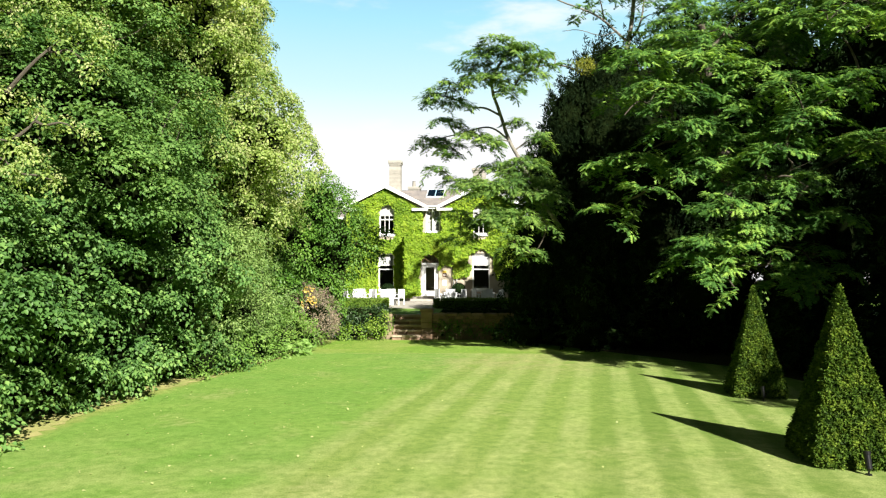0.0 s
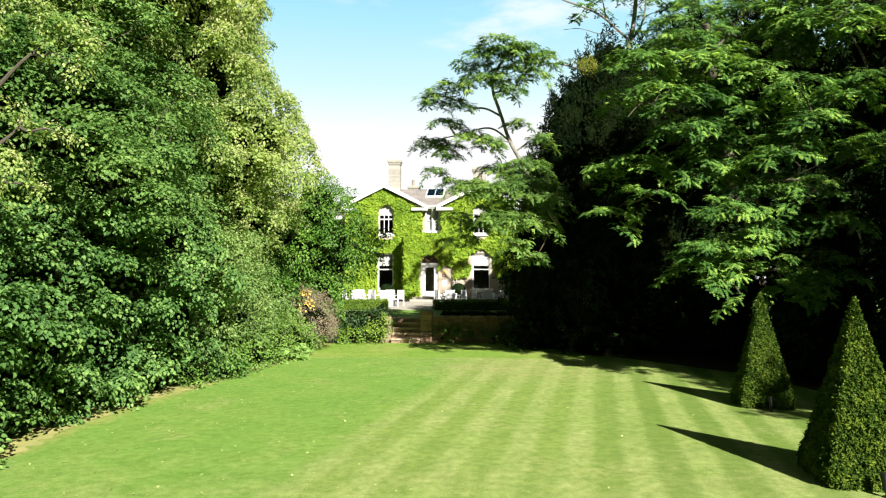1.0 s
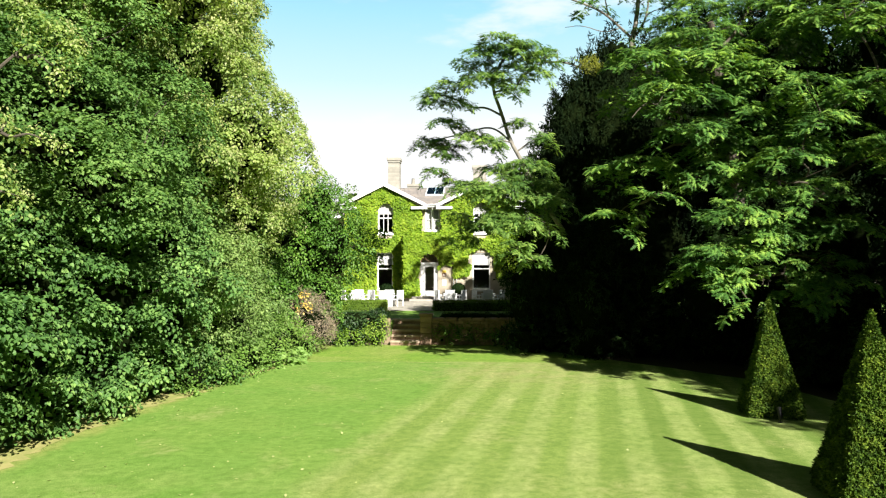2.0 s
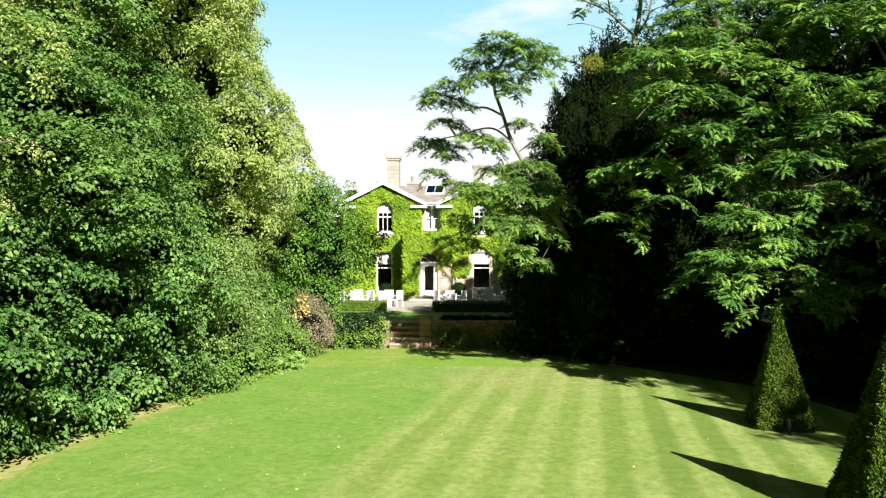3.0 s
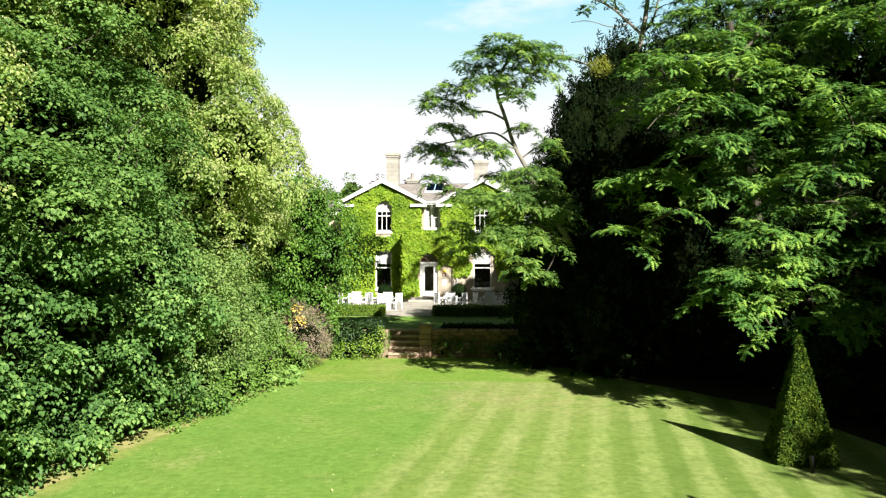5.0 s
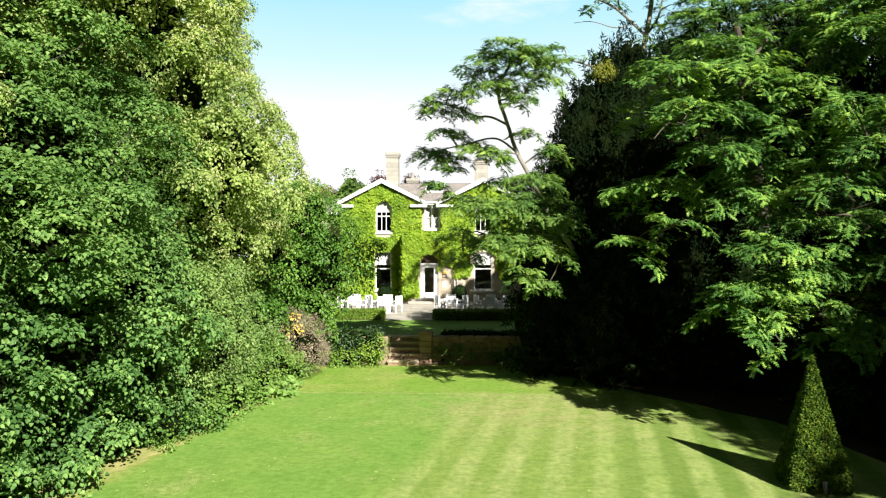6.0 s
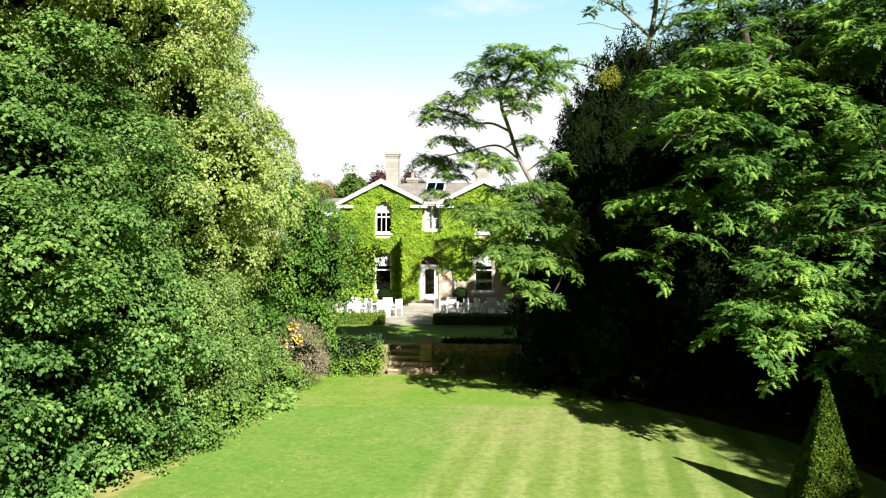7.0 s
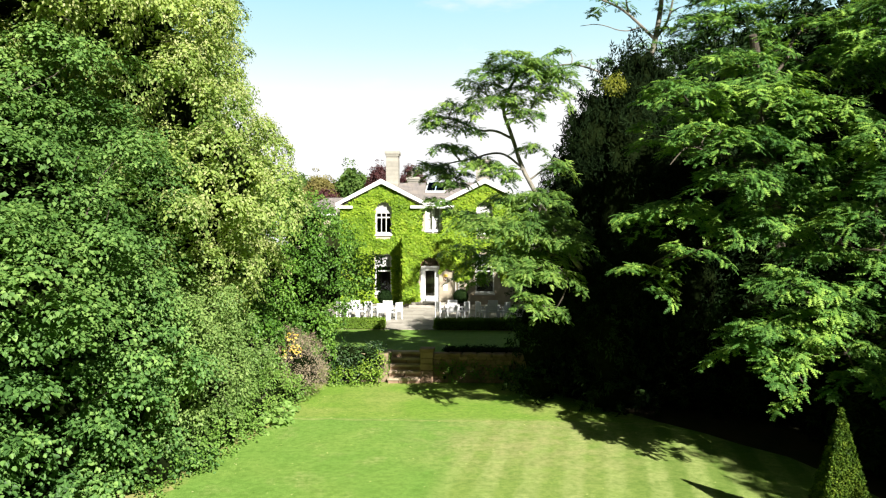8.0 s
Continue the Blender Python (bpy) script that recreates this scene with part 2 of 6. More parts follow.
def glass_material():
    m, t = material("window_glass")
    clear = wire(t, "ShaderNodeBsdfTransparent", [(0, (0.98, 0.985, 0.98, 1))]).outputs[0]
    shine = wire(t, "ShaderNodeBsdfGlossy", [("Color", (1, 1, 1, 1)), ("Roughness", 0.02)]).outputs[0]
    facing = wire(t, "ShaderNodeFresnel", [("IOR", 1.5)]).outputs[0]
    finish(t, wire(t, "ShaderNodeMixShader", [(0, facing), (1, clear), (2, shine)]).outputs[0])
    return m


M_GLASS = glass_material()

L_LIME = foliage("lime_leaf", (0.08, 0.15, 0.030), (0.24, 0.335, 0.085), (0.42, 0.50, 0.155), 0.42)
L_BRACT = foliage("lime_blossom", (0.26, 0.32, 0.11), (0.40, 0.44, 0.185), (0.52, 0.53, 0.27), 0.40)
L_HAZEL = foliage("hazel_leaf", (0.018, 0.055, 0.014), (0.090, 0.190, 0.048), (0.25, 0.39, 0.105), 0.28, 0.45, 0.5, None, 0.15)
L_HORNBEAM = foliage("hornbeam_leaf", (0.022, 0.062, 0.014), (0.088, 0.18, 0.042), (0.225, 0.35, 0.095), 0.32, 0.5, 0.5, None, 0.16)
L_SMALL = foliage("dark_leaf", (0.03, 0.085, 0.012), (0.07, 0.165, 0.022), (0.16, 0.285, 0.042), 0.28, 0.4)
L_SHRUB = foliage("shrub_leaf", (0.06, 0.13, 0.03), (0.145, 0.24, 0.062), (0.28, 0.38, 0.12), 0.35)
L_COVER = foliage("ground_cover_leaf", (0.07, 0.16, 0.025), (0.15, 0.27, 0.05), (0.26, 0.37, 0.09), 0.35)
L_PALE = foliage("pale_large_leaf", (0.13, 0.25, 0.05), (0.19, 0.32, 0.08), (0.26, 0.39, 0.11), 0.35)
L_AMBER_GREEN = foliage("golden_needle", (0.10, 0.125, 0.014), (0.18, 0.20, 0.022), (0.27, 0.275, 0.035), 0.3)
L_RUSSET = foliage("russet_leaf", (0.17, 0.13, 0.095), (0.33, 0.26, 0.195), (0.50, 0.42, 0.32), 0.25)
L_AMBER = foliage("amber_leaf", (0.55, 0.36, 0.06), (0.75, 0.54, 0.12), (0.85, 0.70, 0.24), 0.35)
L_LOCUST = foliage("locust_leaf", (0.015, 0.052, 0.013), (0.095, 0.215, 0.044), (0.33, 0.50, 0.09), 0.28, 0.45, 0.8, None, 0.14)
L_YOUNG = foliage("young_locust_leaf", (0.030, 0.085, 0.022), (0.125, 0.235, 0.052), (0.33, 0.46, 0.105), 0.40, 0.42, 0.8, None, 0.25)
# Near-black: the deep shade among these trees is put into both leaf colours.
L_CYPRESS = foliage("shaded_cypress_scale", (0.003, 0.008, 0.003), (0.006, 0.014, 0.004), (0.013, 0.025, 0.007), 0.05, 0.8, 0.5, None, 0.05)
L_YEW = foliage("shaded_yew_needle", (0.005, 0.014, 0.004), (0.010, 0.026, 0.006), (0.024, 0.045, 0.010), 0.08, 0.7, 0.5, None, 0.08)
L_TOPIARY = foliage("clipped_yew", (0.009, 0.026, 0.003), (0.050, 0.098, 0.010), (0.165, 0.23, 0.026), 0.03, 0.55, 5.0, None, 0.1)
L_IVY = foliage("creeper_leaf", (0.085, 0.175, 0.012), (0.20, 0.325, 0.024), (0.36, 0.46, 0.045), 0.36, 0.5, 0.7, None, 0.15)
# Ivy green, darkened by putting the tree shade on the hedge into it.
L_SHADED_IVY = foliage("shaded_ivy_leaf", (0.009, 0.027, 0.008), (0.026, 0.06, 0.018), (0.065, 0.12, 0.036), 0.12, 0.35, 0.5, None, 0.3)
L_BOX = foliage("box_leaf", (0.06, 0.12, 0.012), (0.13, 0.22, 0.025), (0.22, 0.33, 0.04), 0.3, 0.45)
L_BORDER = foliage("border_leaf", (0.09, 0.18, 0.018), (0.18, 0.30, 0.04), (0.36, 0.44, 0.07), 0.35)
L_FAR = foliage("far_leaf", (0.04, 0.085, 0.018), (0.08, 0.15, 0.03), (0.14, 0.22, 0.05), 0.3, 0.6)
L_COPPER = foliage("copper_leaf", (0.035, 0.012, 0.014), (0.07, 0.025, 0.028), (0.12, 0.05, 0.045), 0.2, 0.5)
L_OLIVE = foliage("olive_leaf", (0.10, 0.10, 0.03), (0.19, 0.17, 0.05), (0.28, 0.24, 0.08), 0.3, 0.6)
# Near-black paint for shade: inside crowns and hedges, in drain holes, on one trunk.
M_PAINTED_SHADE = solid("painted_shade", (0.008, 0.013, 0.004), 1.0, 0.4, 6.0, 40.0, 0.8, shine=0.0)


# ---- building helpers ----
def thing(name, label, category, at=(0, 0, 0), group="", kind=""):
    ob = new(name)
    ob.location = at
    ob.empty_display_size = 0.2
    return tagged(ob, label, category, group, kind)


def part(name, made, mat, parent=None, label="", at=None, kind=""):
    """Links a bmesh or a mesh as ONE object under a thing or under a part."""
    if isinstance(made, bmesh.types.BMesh):
        me = bpy.data.meshes.new(name)
        bmesh.ops.recalc_face_normals(made, faces=made.faces)
        made.to_mesh(me)
        made.free()
    else:
        me = made
    if mat and not me.materials:
        me.materials.append(mat)
    ob = new(name, me)
    if at:
        ob.location = at
    ob.parent = parent
    return tagged(ob, label, "", "", kind)


def setting(name, made, mat, label, category):
    return tagged(part(name, made, mat, None, label), "", category, "", "structure")


def block(bm, x0, x1, y0, y1, z0, z1, bevel=0.0):
    got = bmesh.ops.create_cube(bm, size=1.0, matrix=Matrix.LocRotScale(((x0 + x1) / 2, (y0 + y1) / 2, (z0 + z1) / 2), None, (x1 - x0, y1 - y0, z1 - z0)))
    if bevel:
        edges = list({e for v in got["verts"] for e in v.link_edges})
        bmesh.ops.bevel(bm, geom=edges, offset=bevel, segments=1, affect="EDGES")
    return bm


def box(x0, x1, y0, y1, z0, z1, bevel=0.0):
    return block(bmesh.new(), x0, x1, y0, y1, z0, z1, bevel)


def tube(bm, points, radii, sides=8):
    """A tapered round limb along a line of points."""
    points = [Vector(p) for p in points]
    rings = []
    for i, p in enumerate(points):
        ahead = (points[min(i + 1, len(points) - 1)] - points[max(i - 1, 0)]).normalized()
        a = ahead.orthogonal().normalized() if i == 0 else (a - ahead * a.dot(ahead)).normalized()
        b = ahead.cross(a)
        rings.append([bm.verts.new(p + (a * math.cos(2 * math.pi * k / sides) + b * math.sin(2 * math.pi * k / sides)) * radii[i]) for k in range(sides)])
    for low, high in zip(rings, rings[1:]):
        for k in range(sides):
            bm.faces.new((low[k], low[(k + 1) % sides], high[(k + 1) % sides], high[k]))
    bm.faces.new(rings[0][::-1])
    bm.faces.new(rings[-1])
    return bm


def wandering(a, b, steps, sway, rng, sag=0.0):
    """Points from a to b that stray a little in long bends, as a branch does."""
    a, b = np.array(a, float), np.array(b, float)
    length = np.linalg.norm(b - a)
    bow, bend = rng.normal(0, sway, 3), rng.normal(0, sway * 0.6, 3)
    out = []
    for i in range(steps + 1):
        f = i / steps
        p = a + (b - a) * f + length * (bow * math.sin(math.pi * f) + bend * math.sin(2 * math.pi * f))
        p[2] += sag * length * math.sin(math.pi * f)
        out.append(p)
    return out


def eased(points, rounds=2):
    """The same line with its corners cut, so that it bends as wood does."""
    points = [np.array(p, float) for p in points]
    for _ in range(rounds):
        cut = [points[0]]
        for p, q in zip(points, points[1:]):
            cut += [p * 0.75 + q * 0.25, p * 0.25 + q * 0.75]
        points = cut + [points[-1]]
    return points


def triangles(name, verts, tris):
    me = bpy.data.meshes.new(name)
    me.vertices.add(len(verts))
    me.vertices.foreach_set("co", np.ascontiguousarray(verts, np.float32).ravel())
    me.loops.add(len(tris) * 3)
    me.loops.foreach_set("vertex_index", np.ascontiguousarray(tris, np.int32).ravel())
    me.polygons.add(len(tris))
    me.polygons.foreach_set("loop_start", np.arange(len(tris), dtype=np.int32) * 3)
    me.update(calc_edges=True)
    return me


def unit(v):
    return v / np.maximum(np.linalg.norm(v, axis=-1, keepdims=True), 1e-9)


def leaf_mesh(name, at, facing, along, length, width=0.7, fold=0.18, origin=(0, 0, 0), rounded=False):
    """Many leaves in one mesh: each is a pointed blade folded along its midrib."""
    n = len(at)
    facing = unit(facing)
    along = unit(along - facing * np.sum(along * facing, 1, keepdims=True))
    side = np.cross(facing, along)
    size = np.asarray(length).reshape(-1, 1) * np.ones((n, 1))
    root = at - np.array(origin)
    wide = np.asarray(width).reshape(-1, 1) * size * 0.5
    if rounded:
        low, high = root + along * size * 0.22 + facing * fold * size, root + along * size * 0.62 + facing * fold * size * 0.8
        verts = np.stack([root, low - side * wide * 0.92, high - side * wide * 0.72, root + along * size - facing * size * 0.1, high + side * wide * 0.72, low + side * wide * 0.92], 1).reshape(-1, 3)
        base = (np.arange(n) * 6)[:, None]
        return triangles(name, verts, np.concatenate([base + np.array(t) for t in ((0, 2, 1), (0, 3, 2), (0, 4, 3), (0, 5, 4))], 1).reshape(-1, 3))
    belly = root + along * size * 0.42 + facing * fold * size
    verts = np.stack([root, belly - side * wide, root + along * size - facing * size * 0.08, belly + side * wide], 1).reshape(-1, 3)
    base = (np.arange(n) * 4)[:, None]
    tris = np.concatenate([base + np.array([0, 2, 1]), base + np.array([0, 3, 2])], 1).reshape(-1, 3)
    return triangles(name, verts, tris)


def feather_mesh(name, at, facing, along, length, pairs=5, origin=(0, 0, 0)):
    """Many compound leaves in one mesh: each has pairs of small leaflets along a stalk that droops, and one at its tip."""
    n = len(at)
    facing = unit(facing)
    along = unit(along - facing * np.sum(along * facing, 1, keepdims=True))
    side = np.cross(facing, along)
    size = np.asarray(length).reshape(-1, 1) * np.ones((n, 1))
    root = at - np.array(origin)
    def on_stalk(f):
        return root + along * size * f - facing * size * 0.22 * f * f

    # the stalk's points first, then the tip of each leaflet, which widens along the stalk up to the next pair
    rows = [on_stalk(0.10 + 0.84 * k / pairs) for k in range(pairs + 1)] + [root + along * size * 1.12 - facing * size * 0.27]
    tris = []
    for k in range(pairs):
        f = 0.10 + 0.84 * (k + 0.75) / pairs
        reach = size * 0.30 * (1 - 0.4 * f)
        for s in (-1, 1):
            tris.append((k, k + 1, len(rows)) if s > 0 else (k + 1, k, len(rows)))
            rows.append(on_stalk(f) + side * reach * s + along * size * 0.05 - facing * size * 0.05)
    tris.append((len(rows) - 1, pairs + 1, len(rows) - 2))
    verts = np.stack(rows, 1).reshape(-1, 3)
    each = (np.arange(n) * len(rows))[:, None, None]
    return triangles(name, verts, (each + np.array(tris)).reshape(-1, 3))


def thinned(p, gap, rng):
    """Which of the places to keep so that none is nearer to another than gap."""
    taken, kept = {}, []
    for i in rng.permutation(len(p)):
        cell = tuple(np.floor(p[i] / gap).astype(int))
        near = [q for dx in (-1, 0, 1) for dy in (-1, 0, 1) for dz in (-1, 0, 1) for q in taken.get((cell[0] + dx, cell[1] + dy, cell[2] + dz), ())]
        if all(np.sum((p[i] - p[q]) ** 2) > gap * gap for q in near):
            taken.setdefault(cell, []).append(i)
            kept.append(i)
    return np.array(kept)


def pads(lobes, density, rng, face=(0, 0, 0), below=0.35, rough=0.22, bury=0.72, gap=0.0):
    """Places on the outside of a crown, which is a heap of lobes (x, y, z, rx, ry, rz), each with its way outwards."""
    where, out = [], []
    solids = np.array(lobes, float)
    face = np.array(face, float)
    for i, (x, y, z, rx, ry, rz) in enumerate(solids):
        area = 4 * math.pi * ((rx * ry) ** 1.6 / 3 + (rx * rz) ** 1.6 / 3 + (ry * rz) ** 1.6 / 3) ** (1 / 1.6)
        n = int(area * density)
        d = unit(rng.normal(size=(n, 3)))
        keep = rng.random(n) < np.where(d[:, 2] < -0.2, below, 1.0) * (np.clip(0.75 + 0.7 * (d @ face), 0.16, 1.0) if face.any() else 1.0)
        d = d[keep]
        swell = np.array([noise.noise(Vector(v * 2.3 + i * 7.1)) + 0.5 * noise.noise(Vector(v * 5.9 + i * 3.3)) for v in d])
        r = 0.92 + rough * swell + rng.normal(0, 0.06, len(d))
        p = np.array((x, y, z)) + d * np.array((rx, ry, rz)) * r[:, None]
        free = np.ones(len(p), bool)
        for j, q in enumerate(solids):
            if j != i:
                free &= np.sum(((p - q[:3]) / q[3:]) ** 2, 1) > bury ** 2
        where.append(p[free])
        out.append(unit(d / np.array((rx, ry, rz)))[free])
    where, out = np.concatenate(where), np.concatenate(out)
    if gap:
        kept = thinned(where, gap, rng)
        where, out = where[kept], out[kept]
    return where, out


SUNWARD = np.array(sun_way.normalized())  # leaves turn themselves to the light


def clumped(lobes, size, gap, rng, face, flat=0.8, below=0.2, stray=0.22):
    """The clumps of leaf at the ends of the boughs, spread over the outside of a crown's lobes."""
    where, out = pads(lobes, 7.0 / gap ** 2, rng, face, below, 0.22, 0.72, gap)
    p = where + out * rng.normal(-0.1 * size, stray * size, (len(where), 1))
    r = size * rng.uniform(0.62, 1.3, len(where))
    return [(x, y, z, k, k, k * flat) for (x, y, z), k in zip(p, r)]


def spray(where, out, count, radius, thick, droop, lift, rng, scatter=0.5, hang=0.4):
    """Leaves on shingle-like pads of twigs: lift 1 lays a pad level, 0 stands it square to the crown's outside."""
    n = len(where)
    size = radius * rng.uniform(0.6, 1.35, (n, 1))
    up = np.array((0, 0, 1.0))
    face = unit(out * (1 - lift) + up * lift + rng.normal(0, 0.18, (n, 3)))
    a = unit(np.cross(face, rng.normal(size=(n, 3))))
    b = np.cross(face, a)
    angle, reach = rng.uniform(0, 2 * math.pi, (n, count)), np.sqrt(rng.random((n, count)))
    ring = a[:, None] * np.cos(angle)[..., None] + b[:, None] * np.sin(angle)[..., None]
    p = where[:, None] + ring * (reach * size)[..., None] + face[:, None] * rng.normal(0, thick, (n, count, 1))
    p[..., 2] -= droop * (reach ** 2) * size
    facing = face[:, None] + SUNWARD * 0.4 + ring * (reach * (0.2 + droop))[..., None] + rng.normal(0, scatter, (n, count, 3))
    along = ring + out[:, None] * 0.6 - up * hang + rng.normal(0, 0.45, (n, count, 3))
    return p.reshape(-1, 3), facing.reshape(-1, 3), along.reshape(-1, 3)


def fans(where, out, count, radius, droop, rng, tilt=0.0):
    """Compound leaves on flat fern-like sprays: a stalk that runs outwards, side twigs to both hands, leaves along each twig."""
    n = len(where)
    size = radius * rng.uniform(0.6, 1.4, (n, 1, 1))
    up = np.array((0, 0, 1.0))
    level = np.array((1, 1, 0.0))
    axis = unit(unit(out * level + rng.normal(0, 0.5, (n, 3)) * level) + up * rng.normal(tilt, 0.3, (n, 1)))[:, None]
    side = unit(np.cross(up, axis))
    node = rng.integers(0, 7, (n, count, 1)) / 6 * 1.45 - 0.45
    hand = rng.choice((-1.0, 1.0), (n, count, 1))
    twig = axis * 0.62 + side * hand * 0.78
    far = rng.random((n, count, 1)) ** 0.8 * (0.62 - 0.38 * node)
    p = where[:, None] + size * (axis * node + twig * far) + rng.normal(0, 0.022, (n, count, 3))
    p[..., 2:] -= droop * size * (np.clip(node + 0.2, 0, 2) ** 2 * 0.7 + far ** 2)
    cross = np.cross(up, twig) * rng.choice((-1.0, 1.0), (n, count, 1))
    facing = up + SUNWARD * 0.35 + axis * droop * np.clip(node, 0, 1) * 1.2 + rng.normal(0, 0.24, (n, count, 3))
    along = twig * 0.65 + cross * 0.6 - up * (0.15 + 0.35 * droop) + rng.normal(0, 0.22, (n, count, 3))
    return p.reshape(-1, 3), facing.reshape(-1, 3), along.reshape(-1, 3)


def filling(lobes, density, rng, inner=0.8):
    """Places inside the lobes."""
    got = []
    for x, y, z, rx, ry, rz in lobes:
        n = int(4.19 * rx * ry * rz * density)
        d = unit(rng.normal(size=(n, 3))) * (rng.random((n, 1)) ** (1 / 3)) * inner
        got.append(np.array((x, y, z)) + d * np.array((rx, ry, rz)))
    return np.concatenate(got)


def shade_core(lobes, share, base, parent, rng):
    """Near-black cores inside a crown: they block light and paint shade into its gaps."""
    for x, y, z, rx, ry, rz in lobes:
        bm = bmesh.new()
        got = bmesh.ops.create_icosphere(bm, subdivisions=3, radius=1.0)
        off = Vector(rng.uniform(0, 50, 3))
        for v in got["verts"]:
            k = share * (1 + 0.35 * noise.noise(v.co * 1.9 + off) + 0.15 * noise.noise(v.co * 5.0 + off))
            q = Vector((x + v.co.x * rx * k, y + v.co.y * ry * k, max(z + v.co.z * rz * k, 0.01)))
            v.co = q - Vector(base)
        part("shade_core", bm, M_PAINTED_SHADE, parent)


def above(p, *others, floor=0.02):
    keep = p[:, 2] > floor
    return [p[keep]] + [o[keep] for o in others]


def wood(base, trunk, lobes, girth, rng, mat, parent, twigs=None, more_limbs=()):
    """A trunk along the given points, a limb into every lobe, and twigs to some pads."""
    base = np.array(base, float)
    bm = bmesh.new()
    line = eased(trunk, 1)
    flare = [girth * 1.35] + [girth * (1 - 0.65 * i / (len(line) - 1)) for i in range(1, len(line))]
    tube(bm, [p - base for p in line], flare, 12)
    part("trunk", bm, mat, parent)
    ends, skeleton = [], []
    for p, q in zip(line[1:], line[2:]):
        skeleton += [p + (q - p) * k / 4 for k in range(4)]
    skeleton.append(line[-1])
    for points, thickness in more_limbs:
        points = eased(points)
        bm = bmesh.new()
        tube(bm, [p - base for p in points], [thickness * (1 - 0.65 * i / (len(points) - 1)) for i in range(len(points))], 8)
        part("limb", bm, mat, parent)
        skeleton += points[3:]
        ends += points[4:]
    # the lobes nearest to the wood get their limbs first, and those farther out branch off them
    for x, y, z, rx, ry, rz in sorted(lobes, key=lambda q: min(np.linalg.norm(np.array(q[:3]) - p) for p in skeleton[:60])):
        tip = np.array((x, y, z))
        root = min(skeleton, key=lambda p: np.linalg.norm(p - tip) + 1.2 * max(0.0, p[2] - z - 0.1))
        gap = np.linalg.norm(root - tip)
        ends.append(tip)
        if gap < 0.4:
            continue
        bm = bmesh.new()
        points = wandering(root, tip, 6, 0.07, rng, 0.05)
        thick = min(girth * 0.45, 0.02 + 0.014 * gap)
        tube(bm, [p - base for p in points], [thick * (1 - 0.7 * i / 6) for i in range(7)], 7)
        part("limb", bm, mat, parent)
        skeleton += points[3:]
    if twigs is not None and len(twigs):
        verts, faces = [], []
        starts = np.array(ends if ends else [line[-1]])
        for p in twigs:
            s = starts[np.argmin(np.linalg.norm(starts - p, axis=1))]
            points = wandering(s, p, 3, 0.12, rng, 0.04)
            k = len(verts)
            for i, q in enumerate(points):
                r = 0.022 * (1 - 0.75 * i / 3)
                for c in range(3):
                    verts.append(q - base + np.array((math.cos(c * 2.094) * r, math.sin(c * 2.094) * r, r * 0.4 * (c - 1))))
            for i in range(3):
                for c in range(3):
                    u, v = k + i * 3 + c, k + i * 3 + (c + 1) % 3
                    faces += [(u, v, v + 3), (u, v + 3, u + 3)]
        part("twigwork", triangles("twigwork", np.array(verts), np.array(faces)), mat, parent, "", None, "stuff")


def leafy_tree(name, label, category, base, trunk, lobes, mat, seed, density=1.6, count=60, leaf=0.11, radius=0.55, thick=0.07, droop=0.35, lift=0.45, width=0.75,
               girth=0.25, face=(0, 0, 0), inner=12.0, blossom=None, bark=None, group="", below=0.35, rough=0.22, scatter=0.5, hang=0.4, twig_share=0.25, solid_share=0.0, gap=0.0, rounded=False, clump=None, lining=0.0, boughs=()):
    """A broadleaved tree or shrub: trunk, limbs, twigs, and a crown of single leaves on shingled pads."""
    rng = np.random.default_rng(seed)
    tree = thing(name, label, category, base, group)
    heaps = clumped(lobes, clump[0], clump[1], rng, face, clump[2], 0.2, clump[3] if len(clump) > 3 else 0.22) if clump else lobes
    where, out = pads(heaps + list(boughs), density, rng, face, below, rough, 0.72, gap)
    wood(base, trunk, lobes + list(boughs), girth, rng, bark or M_BARK, tree, where[rng.random(len(where)) < twig_share])
    if solid_share:
        shade_core(lobes, solid_share, base, tree, rng)
    p, f, a = spray(where, out, count, radius, thick, droop, lift, rng, scatter, hang)
    core = filling(lobes, inner, rng, 0.85)
    if lining:  # a layer of shaded leaves under the outer sprays closes the crown
        under, _ = pads(lobes, lining, rng, face, 0.6, 0.2, 0.6)
        heart = np.array([q[:3] for q in lobes])
        nearest = heart[np.argmin(np.linalg.norm((under[:, None] - heart[None]), axis=2), 1)]
        core = np.concatenate([core, nearest + (under - nearest) * rng.uniform(0.72, 0.98, (len(under), 1))])
    m = len(core)
    p = np.concatenate([p, core])
    f = np.concatenate([f, rng.normal(size=(m, 3)) * 0.6 + np.array((0, 0, 0.6)) + SUNWARD * 0.5])
    a = np.concatenate([a, rng.normal(size=(m, 3))])
    size = leaf * np.concatenate([rng.uniform(0.6, 1.25, len(p) - m), rng.uniform(1.1, 1.6, m)])
    p, f, a, size = above(p, f, a, size)
    part("crown", leaf_mesh("crown", p, f, a, size, width, 0.2 if rounded else 0.13, base, rounded), mat, tree)
    if blossom:
        share, stuff, petal = blossom
        chosen = rng.random(len(where)) < share
        p, f, a = spray(where[chosen] + out[chosen] * 0.04 + np.array((0, 0, 0.06)), out[chosen], int(count * 0.9), radius * 0.9, thick, droop, lift, rng, 0.7, 0.9)
        part("blossom", leaf_mesh("blossom", p, f, a, petal * rng.uniform(0.6, 1.2, len(p)), 0.62, 0.1, base), stuff, tree, "pale yellow-green flower bracts")
    return tree


